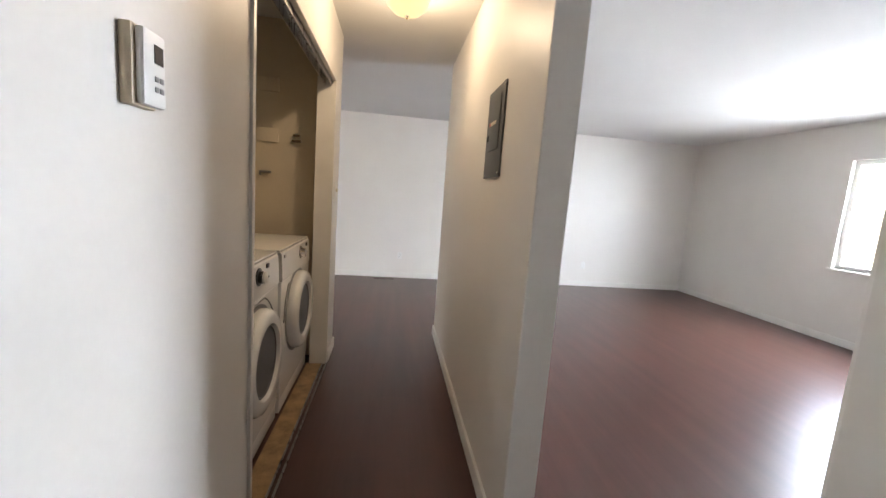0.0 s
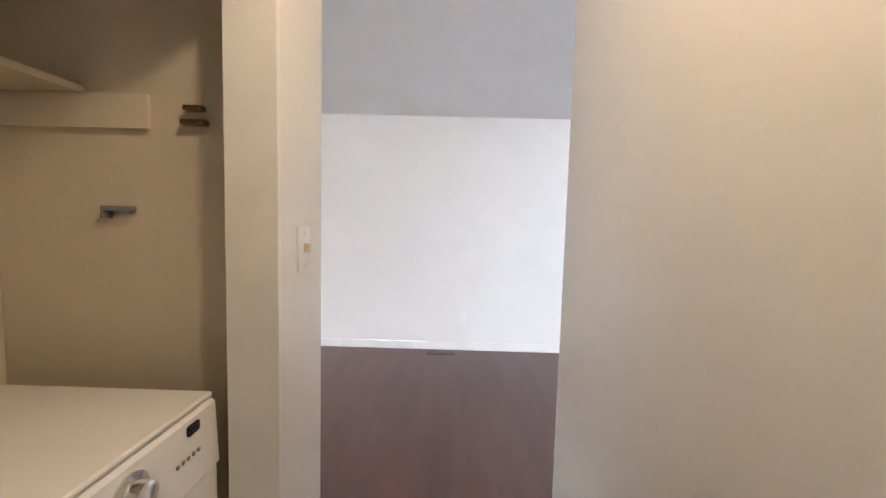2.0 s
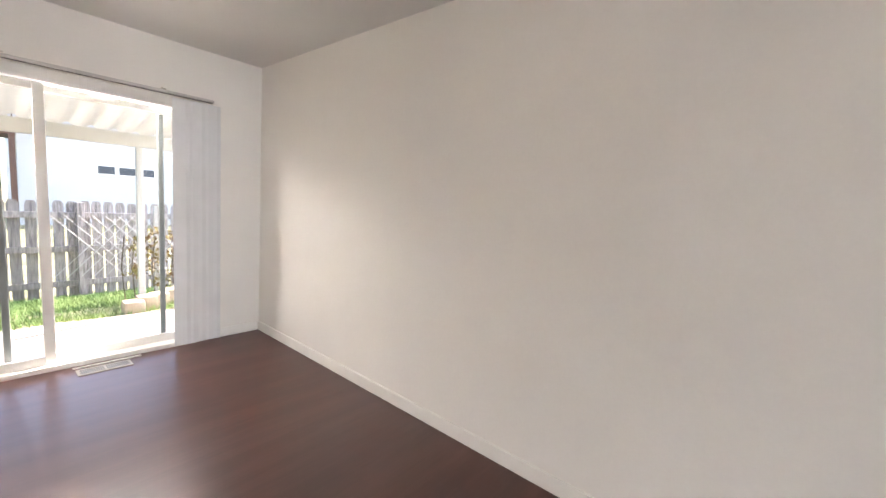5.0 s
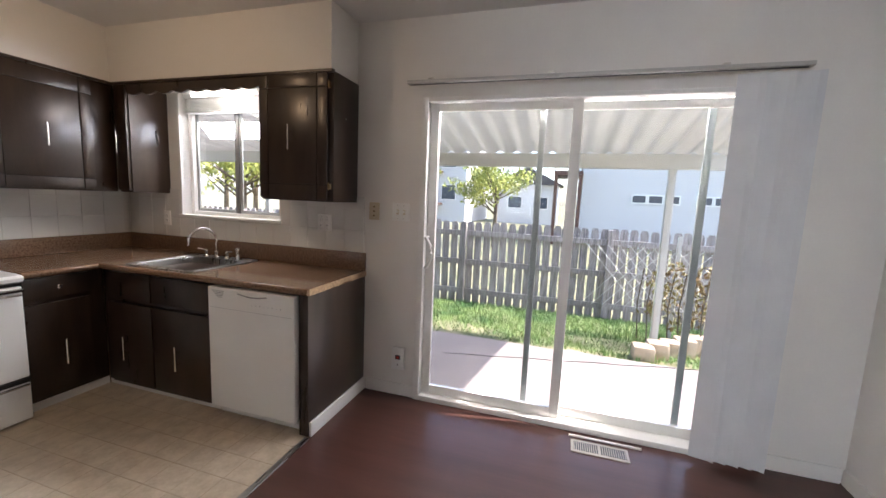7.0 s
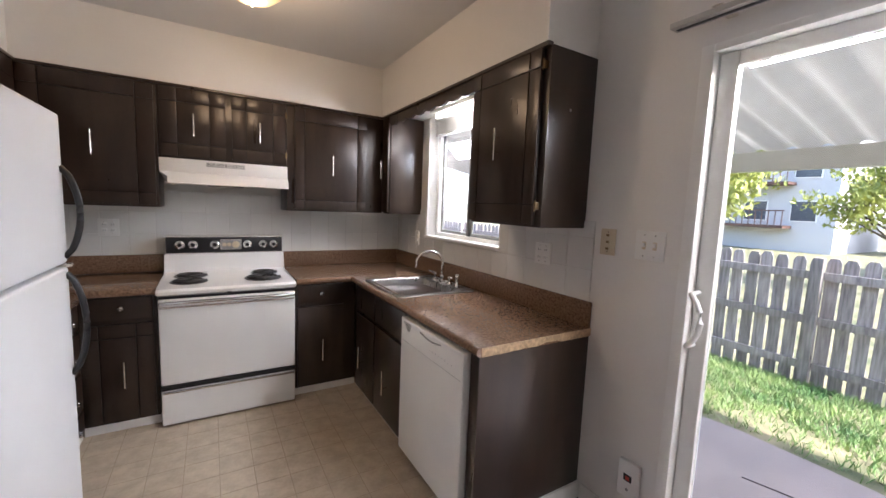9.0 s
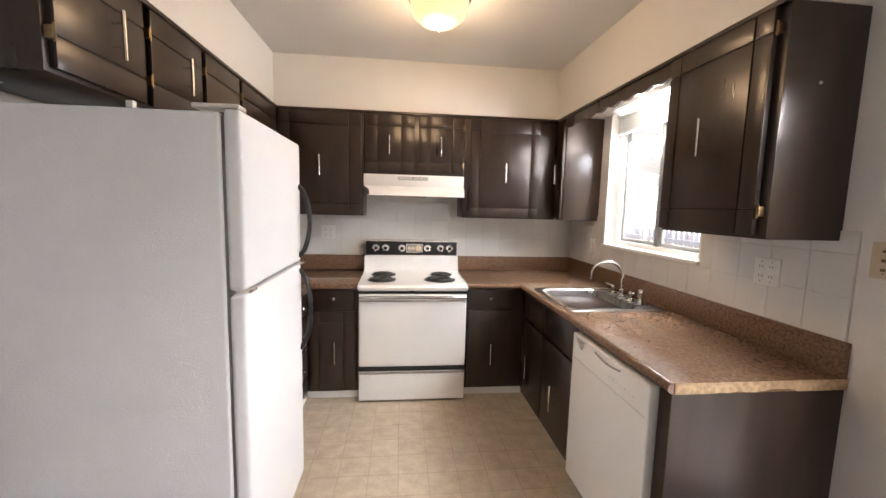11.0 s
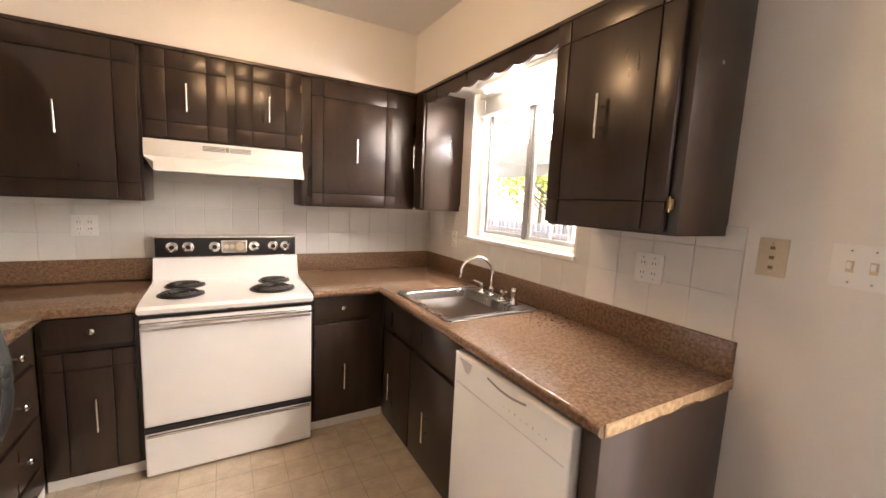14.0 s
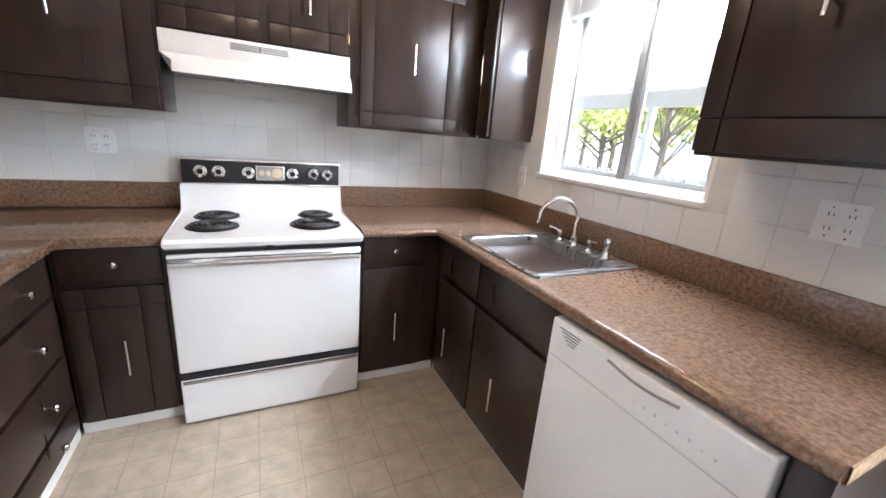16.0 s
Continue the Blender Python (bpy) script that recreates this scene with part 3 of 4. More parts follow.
part("drain", lathe(B(), (-0.38, -1.095, CT - 0.181), (0, 0, 1), [(0.045, 0), (0.045, 0.004), (0.03, 0.004), (0.028, 0.001), (0.0, 0.001)], 24), CHROME, sk)
fc = thing("faucet", (-0.12, -1.05, CT + 0.006), "chrome gooseneck kitchen faucet with two lever handles", "faucet")
zf = CT + 0.0065
bm = B()
tube(bm, [(-0.115, -1.05, zf + 0.03)] + [(-0.115, -1.05, zf + 0.11)] + [(-0.205 + 0.09 * math.cos(radians(a)), -1.05 + 0.03 * (1 - math.cos(radians(a))), zf + 0.13 + 0.09 * math.sin(radians(a))) for a in range(0, 181, 15)] + [(-0.295, -0.99, zf + 0.10)], 0.010, 12)
part("spout", bm, CHROME, fc)
part("base", lathe(B(), (-0.115, -1.05, zf), (0, 0, 1), [(0.026, 0), (0.026, 0.006), (0.017, 0.012), (0.014, 0.035), (0.017, 0.04), (0.012, 0.05), (0, 0.05)], 20), CHROME, fc)
for y, s in ((-0.95, 1), (-1.15, -1)):
    hd = part("tap_handle", lathe(B(), (-0.115, y, zf), (0, 0, 1), [(0.024, 0), (0.022, 0.006), (0.012, 0.014), (0.010, 0.035), (0.014, 0.042), (0.010, 0.052), (0, 0.055)], 18), CHROME, fc)
    part("lever", tube(B(), [(-0.115, y, zf + 0.045), (-0.125, y + 0.03 * s, zf + 0.052), (-0.135, y + 0.06 * s, zf + 0.056)], 0.006, 8), CHROME, hd)
part("side_spray", lathe(B(), (-0.115, -1.25, zf), (0, 0, 1), [(0.02, 0), (0.018, 0.01), (0.013, 0.03), (0.016, 0.06), (0.018, 0.075), (0.012, 0.085), (0, 0.086)], 18), CHROME, fc)

# dishwasher
dw = thing("dishwasher", (-0.35, -1.88, 0), "white built-in dishwasher under the worktop", "dishwasher")
part("body", box(B(), -0.62, -0.02, -2.186, -1.572, 0.10, 0.822), GASKET, dw)
dd = part("door", box(B(), -0.675, -0.621, -2.182, -1.578, 0.075, 0.818, 0.008, 3), ENAMEL, dw)
part("toe_panel", box(B(), -0.60, -0.56, -2.182, -1.578, 0.0, 0.07, 0.002), WHITEP, dw)
part("control_line", box(B(), -0.6768, -0.6752, -2.165, -1.595, 0.696, 0.6985), MARK, dd)
for i in range(5):
    part("vent_slot", box(B(), -0.6775, -0.6752, -1.700 + i * 0.004, -1.615 - i * 0.010, 0.797 - i * 0.009, 0.7995 - i * 0.009), GASKET, dd)
bm = B()
tube(bm, [(-0.676, -1.80 - 0.02 * k, 0.795 - 0.012 * math.sin(math.pi * k / 10)) for k in range(11)], 0.004, 6)
part("handle", bm, GREYP, dd, "shallow curved grip")
for i in range(8):
    part("label_mark", box(B(), -0.6762, -0.6751, -1.90 - i * 0.028, -1.894 - i * 0.028, 0.735, 0.738 + 0.003 * (i % 3)), MARK, dd)

# range
st = thing("range", (-1.443, -0.35, 0), "white electric coil range with black control panel", "range")
X0, X1 = -1.826, -1.060
part("body", box(B(), X0 + 0.005, X1 - 0.005, -0.625, -0.02, 0.02, 0.80, 0.004), ENAMEL, st)
bm = B()
prof = [(-0.68, 0.826), (-0.685, 0.846), (-0.672, 0.860), (-0.60, 0.862), (-0.20, 0.864), (-0.155, 0.880), (-0.135, 0.93), (-0.128, 1.005), (-0.02, 1.005), (-0.02, 0.815), (-0.66, 0.815)]
lr = [[bm.verts.new((x, y, z)) for y, z in prof] for x in (X0 - 0.008, X1 + 0.008)]
for x_i in range(len(prof)):
    k = (x_i + 1) % len(prof)
    bm.faces.new((lr[0][x_i], lr[0][k], lr[1][k], lr[1][x_i]))
bm.faces.new(lr[0])
bm.faces.new(lr[1][::-1])
bmesh.ops.bevel(bm, geom=[e for e in bm.edges if abs(e.verts[0].co.x - e.verts[1].co.x) < 0.01], offset=0.006, segments=2, affect="EDGES")
part("cooktop", bm, ENAMEL, st)
cp = part("control_panel", box(B(), X0 + 0.004, X1 - 0.004, -0.132, -0.03, 1.006, 1.120, 0.004), BLACK, st, "black control panel")
part("trim_strip", box(B(), X0, X1, -0.136, -0.028, 1.1195, 1.130, 0.003), NICKEL, cp)
part("trim_strip", box(B(), X0, X1, -0.136, -0.12, 1.004, 1.010, 0.002), NICKEL, cp)
for u in (0.085, 0.165, 0.30, 0.515, 0.625, 0.70):
    kx = X0 + u
    k = part("dial", lathe(B(), (kx, -0.132, 1.066), (0, -1, 0), [(0.030, 0), (0.030, 0.003), (0.021, 0.005), (0.019, 0.008), (0.0, 0.008)], 22), CHROME, cp, "chrome ringed control dial")
    part("dial_grip", lathe(B(), (kx, -0.140, 1.066), (0, -1, 0), [(0.015, 0), (0.013, 0.014), (0, 0.015)], 14), BLACK, k, "black dial grip")
clock = part("clock_plate", box(B(), X0 + 0.335, X0 + 0.475, -0.1345, -0.131, 1.028, 1.104, 0.001), NICKEL, cp, "framed clock plate")
part("clock_face", box(B(), X0 + 0.340, X0 + 0.470, -0.1365, -0.134, 1.033, 1.099), GREYP, clock)
for dx, r in ((0.362, 0.014), (0.392, 0.014), (0.437, 0.026)):
    part("clock_dial", lathe(B(), (X0 + dx, -0.1365, 1.066), (0, -1, 0), [(r, 0), (r, 0.003), (r * 0.6, 0.004), (0, 0.004)], 20), ALMOND, clock)
for bx, by, r in ((-1.675, -0.475, 0.094), (-1.672, -0.262, 0.088), (-1.238, -0.470, 0.108), (-1.208, -0.255, 0.080)):
    bn = part("drip_pan", lathe(B(), (bx, by, 0.864), (0, 0, 1), [(r + 0.012, 0), (r + 0.010, 0.004), (r * 0.9, 0.002), (0.0, 0.001)], 30), BLACK, st, "black drip pan")
    bm = B()
    pts = [(bx + (0.018 + (r - 0.016) * t / 90) * math.cos(t * 0.28), by + (0.018 + (r - 0.016) * t / 90) * math.sin(t * 0.28), 0.873) for t in range(91)]
    tube(bm, pts, 0.0055, 6)
    part("coil", bm, COIL, bn, "black heating coil")
part("black_gap", box(B(), X0 + 0.004, X1 - 0.004, -0.668, -0.62, 0.80, 0.8145), BLACK, st)
part("latch", box(B(), -1.47, -1.44, -0.685, -0.665, 0.812, 0.826, 0.003), BLACK, st)
od = part("oven_door", box(B(), X0, X1, -0.672, -0.626, 0.265, 0.797, 0.010, 3), ENAMEL, st)
part("handle", box(B(), X0 + 0.004, X1 - 0.004, -0.698, -0.668, 0.768, 0.786, 0.006), CHROME, od, "full width chrome pull")
part("handle_line", box(B(), X0 + 0.006, X1 - 0.006, -0.6735, -0.671, 0.742, 0.754), NICKEL, od)
dr = part("drawer", box(B(), X0, X1, -0.672, -0.626, 0.012, 0.236, 0.010, 3), ENAMEL, st)
part("drawer_trim", box(B(), X0, X1, -0.680, -0.655, 0.2365, 0.262, 0.004), BLACK, dr, "black trim line")
part("drawer_pull", box(B(), X0 + 0.01, X1 - 0.01, -0.684, -0.668, 0.215, 0.228, 0.004), CHROME, dr, "chrome trim")

# hood
hd = thing("range_hood", (-1.44, -0.2, 1.5), "white under-cabinet range hood with vent slots", "range hood")
part("shell", box(B(), -1.822, -1.058, -0.372, -0.003, 1.565, 1.653, 0.006), ENAMEL, hd)
bm = B()
prof = [(-0.30, 1.5655), (-0.374, 1.5655), (-0.408, 1.535), (-0.420, 1.492), (-0.412, 1.490), (-0.30, 1.498)]
a = [bm.verts.new((-1.822 + (0.045 if z < 1.55 else 0.0), y, z)) for y, z in prof]
b = [bm.verts.new((-1.058, y, z)) for y, z in prof]
for i in range(len(prof)):
    k = (i + 1) % len(prof)
    bm.faces.new((a[i], a[k], b[k], b[i]))
bm.faces.new(a)
bm.faces.new(b[::-1])
part("lip", bm, ENAMEL, hd)
part("underside", box(B(), -1.80, -1.062, -0.30, -0.01, 1.505, 1.564), GASKET, hd)
part("lamp_lens", box(B(), -1.56, -1.34, -0.295, -0.20, 1.485, 1.504, 0.003), GREYP, hd)
for i in range(2):
    for j in range(4):
        part("vent_slot", box(B(), -1.565 + i * 0.125, -1.46 + i * 0.125, -0.3745, -0.371, 1.612 + j * 0.007, 1.6155 + j * 0.007), GASKET, hd)
part("switch_plate", box(B(), -1.457, -1.443, -0.375, -0.371, 1.612, 1.637), GREYP, hd)

# refrigerator
fr = thing("refrigerator", (-2.4, -1.81, 0), "white top-freezer refrigerator with black curved handles", "refrigerator")
part("body", box(B(), -2.775, -2.070, -2.148, -1.468, 0.03, 1.680, 0.010, 3), FRIDGE, fr)
part("gasket", box(B(), -2.0695, -2.0605, -2.138, -1.478, 0.07, 1.673), GASKET, fr)
part("toe_grille", box(B(), -2.12, -2.09, -2.14, -1.475, 0.0, 0.065, 0.002), GREYP, fr)
fd = part("freezer_door", box(B(), -2.060, -2.012, -2.148, -1.468, 1.146, 1.690, 0.014, 3), FRIDGE, fr)
ld = part("fridge_door", box(B(), -2.060, -2.012, -2.148, -1.468, 0.070, 1.132, 0.014, 3), FRIDGE, fr)
for q, z0, z1, par in ((0, 1.17, 1.50, fd), (1, 0.72, 1.11, ld)):
    bm = B()
    zz = [z0 + (z1 - z0) * k / 12 for k in range(13)]
    tube(bm, [(-2.014 + 0.050 * math.sin(math.pi * k / 12) ** 0.6, -1.495, z) for k, z in enumerate(zz)], 0.011, 10)
    part("handle", bm, BLACK, par, "black curved handle")
part("hinge_plate", box(B(), -2.085, -2.007, -2.12, -2.06, 1.133, 1.145, 0.002), NICKEL, fr)
part("hinge_plate", box(B(), -2.065, -1.997, -1.505, -1.468, 1.133, 1.145, 0.002), NICKEL, fr)
part("hinge_cover", box(B(), -2.15, -2.017, -2.14, -2.08, 1.691, 1.705, 0.004), WHITEP, fr)
part("top_clip", box(B(), -2.345, -2.325, -2.11, -2.09, 1.680, 1.708, 0.003), WHITEP, fr)

# ---- ceiling lamps ----


def dome(x, y, r, label):
    ob = thing("ceiling_lamp", (x, y, H), label, "lamp", "dome ceiling lamps")
    part("base_ring", lathe(B(), (x, y, H), (0, 0, -1), [(r + 0.015, 0.0005), (r + 0.018, 0.02), (r + 0.004, 0.05), (r - 0.01, 0.055), (r - 0.02, 0.03), (0, 0.03)], 36), NICKEL, ob, "satin nickel ring")
    g = part("bowl", lathe(B(), (x, y, H), (0, 0, -1), [(r - 0.006, 0.05), (r - 0.012, 0.085), (r * 0.85, 0.125), (r * 0.6, 0.158), (r * 0.3, 0.176), (0.001, 0.180)], 36), FROST, ob, "lit frosted alabaster glass bowl")
    g.visible_shadow = False
    part("finial", lathe(B(), (x, y, H - 0.178), (0, 0, -1), [(0.012, 0), (0.010, 0.008), (0.005, 0.012), (0.007, 0.018), (0, 0.022)], 14), NICKEL, ob)


dome(-1.36, -1.31, 0.155, "lit alabaster glass dome lamp on the kitchen ceiling")
dome(-4.255, -1.22, 0.135, "lit alabaster glass dome lamp on the hall ceiling")

# ---- outlets, switches and small wall things ----


def plate(name, F, u, z, w, h, label, material, kind="toggle", gangs=1, category="switch"):
    ob = thing(name, F(u, 0, z), label, category)
    part("cover_plate", fbox(B(), F, u - w / 2, u + w / 2, 0.0005, 0.007, z - h / 2, z + h / 2, 0.002), material, ob)
    for g in range(gangs):
        uu = u + (g - (gangs - 1) / 2) * 0.046
        if kind == "toggle":
            part("toggle", fbox(B(), F, uu - 0.005, uu + 0.005, 0.007, 0.018, z - 0.006, z + 0.012, 0.002), material, ob)
            part("toggle_slot", fbox(B(), F, uu - 0.008, uu + 0.008, 0.0068, 0.008, z - 0.016, z + 0.016), ALMOND, ob)
        elif kind == "outlet":
            for s in (-0.02, 0.02):
                s_ob = part("socket", fbox(B(), F, uu - 0.016, uu + 0.016, 0.0068, 0.0095, z + s - 0.013, z + s + 0.013, 0.001), material, ob)
                for v in (-0.006, 0.006):
                    part("slot", fbox(B(), F, uu + v - 0.0012, uu + v + 0.0012, 0.0093, 0.0100, z + s - 0.004, z + s + 0.006), BLACK, s_ob)
        for s in (-0.36, 0.36):
            part("screw", lathe(B(), F(uu, 0.007, z + s * h), Vector(F(0, 1, 0)) - Vector(F(0, 0, 0)), [(0.003, 0), (0.003, 0.0012), (0, 0.0015)], 8), NICKEL, ob)
    return ob


E0, N0, S0 = east(0.0), north(0.0), (lambda u, d, z: (u, -5.05 + d, z))
ob = plate("phone_plate", E0, -2.312, 1.283, 0.075, 0.118, "almond wall jack plate beside the tiles", ALMOND, "none", 1, "wall plate")
for s in (-0.03, 0.0, 0.03):
    part("jack", fbox(B(), E0, -2.318, -2.306, 0.007, 0.012, 1.278 + s, 1.288 + s, 0.001), BRASS, ob)
plate("light_switch", E0, -2.508, 1.285, 0.125, 0.12, "white double light switch beside the slider", WHITEP, "toggle", 2)
plate("outlet", east(-0.0095), -1.927, 1.183, 0.115, 0.115, "white double outlet plate on the tiles", WHITEP, "outlet", 2, "outlet")
plate("outlet", east(-0.0095), -0.434, 1.135, 0.07, 0.115, "white outlet on tiles beside the window", WHITEP, "outlet", 1, "outlet")
plate("outlet", north(-0.0095), -2.144, 1.181, 0.115, 0.115, "white double outlet plate on the tiles beside the range", WHITEP, "outlet", 2, "outlet")
ob = plate("outlet", E0, -2.528, 0.255, 0.075, 0.125, "white outlet with a plug-in tester low beside the slider", WHITEP, "outlet", 1, "outlet")
part("plug", fbox(B(), E0, -2.572, -2.480, 0.009, 0.032, 0.195, 0.355, 0.006), WHITEP, ob, "white plug-in unit")
part("plug_window", fbox(B(), E0, -2.545, -2.508, 0.0318, 0.0335, 0.270, 0.300), BLACK, ob)
part("button_dot", lathe(B(), E0(-2.527, 0.0318, 0.232), (-1, 0, 0), [(0.007, 0), (0.006, 0.002), (0, 0.002)], 12), GREYP, ob)
part("red_mark", fbox(B(), E0, -2.535, -2.518, 0.0333, 0.0345, 0.276, 0.292), RED, ob)
plate("outlet", S0, -4.39, 0.361, 0.07, 0.115, "white outlet low on the bare wall", WHITEP, "outlet", 1, "outlet")
plate("outlet", S0, -7.5, 0.36, 0.07, 0.115, "white outlet low on the living room wall", WHITEP, "outlet", 1, "outlet")
ob = plate("light_switch", east(-3.79), -1.975, 1.322, 0.085, 0.125, "white hall light switch with a tan toggle", WHITEP, "none", 1)
part("toggle", fbox(B(), east(-3.79), -1.982, -1.968, 0.007, 0.022, 1.312, 1.338, 0.003), ALMOND, ob, "tan toggle")

th = thing("thermostat", (-3.79, 0.375, 1.515), "white digital wall thermostat on an almond backplate", "thermostat")
T = east(-3.79)
part("backplate", fbox(B(), T, 0.350, 0.414, 0.0005, 0.020, 1.447, 1.575, 0.003), ALMOND, th)
part("front_cover", fbox(B(), T, 0.344, 0.406, 0.020, 0.034, 1.450, 1.572, 0.005), WHITEP, th)
part("display", fbox(B(), T, 0.354, 0.378, 0.0335, 0.0355, 1.522, 1.552), BLACK, th, "dark display")
for zz in (1.475, 1.492):
    for uu in (0.354, 0.368):
        part("button", fbox(B(), T, uu, uu + 0.010, 0.0335, 0.036, zz, zz + 0.009, 0.001), GREYP, th)

bp = thing("breaker_panel", (-4.70, -0.73, 1.64), "grey recessed electrical breaker panel on the hall wall", "breaker panel")
R = west(-4.70)
part("cover", fbox(B(), R, -0.882, -0.588, 0.0005, 0.008, 1.443, 1.86, 0.002), PANELGREY, bp)
pd = part("door", fbox(B(), R, -0.825, -0.638, 0.0085, 0.013, 1.572, 1.815, 0.002), PANELGREY, bp)
# black sheet rimming the door, put in as the shade of its gap
part("door_gap_shade", fbox(B(), R, -0.829, -0.634, 0.007, 0.0088, 1.568, 1.819), BLACK, bp)
part("latch", fbox(B(), R, -0.845, -0.815, 0.0125, 0.017, 1.62, 1.65, 0.002), BLACK, pd, "black latch")
part("paper_label", fbox(B(), R, -0.79, -0.69, 0.013, 0.0138, 1.690, 1.706), LABEL, pd, "cream paper label")
part("red_tab", fbox(B(), R, -0.812, -0.79, 0.013, 0.0139, 1.690, 1.706), RED, pd, "red tab")
for u, z in ((-0.865, 1.458), (-0.61, 1.462), (-0.865, 1.845), (-0.61, 1.845)):
    part("screw", lathe(B(), R(u, 0.008, z), (1, 0, 0), [(0.006, 0), (0.005, 0.002), (0, 0.003)], 10), NICKEL, bp)

# floor registers
rg = thing("floor_register", (-0.17, -3.845, 0), "cream metal floor register in front of the slider", "floor vent")
part("frame", box(B(), -0.235, -0.115, -4.0, -3.69, 0.0005, 0.006, 0.002), VENT, rg)
for i in range(2):
    part("opening", box(B(), -0.215, -0.135, -3.985 + i * 0.145, -3.85 + i * 0.145, 0.0055, 0.0068), BLACK, rg)
for i in range(24):
    part("slat", box(B(), -0.215, -0.135, -3.982 + i * 0.0118, -3.978 + i * 0.0118, 0.0065, 0.0085), VENT, rg)
part("loose_strip", box(B(), -0.085, -0.07, -4.08, -3.68, 0.0005, 0.010, 0.002), TRIM, thing("trim_piece", (-0.08, -3.88, 0), "loose white strip of trim on the floor by the slider", "trim"))
rg = thing("floor_register", (-4.16, -4.925, 0), "brown metal floor register by the bare wall", "floor vent")
part("frame", box(B(), -4.314, -4.012, -4.975, -4.875, 0.0005, 0.006, 0.002), VENTDARK, rg)
for i in range(2):
    part("opening", box(B(), -4.305 + i * 0.145, -4.17 + i * 0.145, -4.965, -4.885, 0.0055, 0.0068), VENTDARK, rg)
for i in range(22):
    part("slat", box(B(), -4.303 + i * 0.013, -4.299 + i * 0.013, -4.965, -4.885, 0.0065, 0.008), VENTDARK, rg)
cb = thing("cable_end", (-5.99, -4.87, 0), "black cable loop with a small connector at the baseboard", "cable")
part("cable", tube(B(), [(-5.95, -5.035, 0.02), (-5.95, -5.0, 0.06), (-5.98, -4.97, 0.07), (-6.01, -4.93, 0.03), (-6.0, -4.89, 0.008), (-5.99, -4.86, 0.008)], 0.005, 8), BLACK, cb)
part("connector", box(B(), -6.02, -5.96, -4.875, -4.83, 0.001, 0.022, 0.003), GREYP, cb, "grey connector")

# ---- vertical blind ----
vb = thing("vertical_blind", (-0.09, -3.56, 2.09), "grey vertical blind drawn open beside the slider", "blind")
part("head_rail", box(B(), -0.125, -0.075, -4.60, -2.575, 2.070, 2.090, 0.004), ALU, vb, "white metal head rail")
part("rail_slot", box(B(), -0.107, -0.093, -4.58, -2.59, 2.0665, 2.0685), BLACK, vb)
for y in (-2.72, -3.42, -4.25):
    part("bracket", box(B(), -0.11, -0.0005, y - 0.015, y + 0.015, 2.0905, 2.104, 0.001), NICKEL, vb)
vane = mesh_of("vane", box(B(), -0.0445, 0.0445, -0.0008, 0.0008, 0.035, 2.05), BLIND)
for i in range(10):
    piece("vane", vane, vb, (-0.10, -4.35 - i * 0.029, 0), radians((78, 60, 84, 66)[i % 4]))

# ---- laundry closet ----


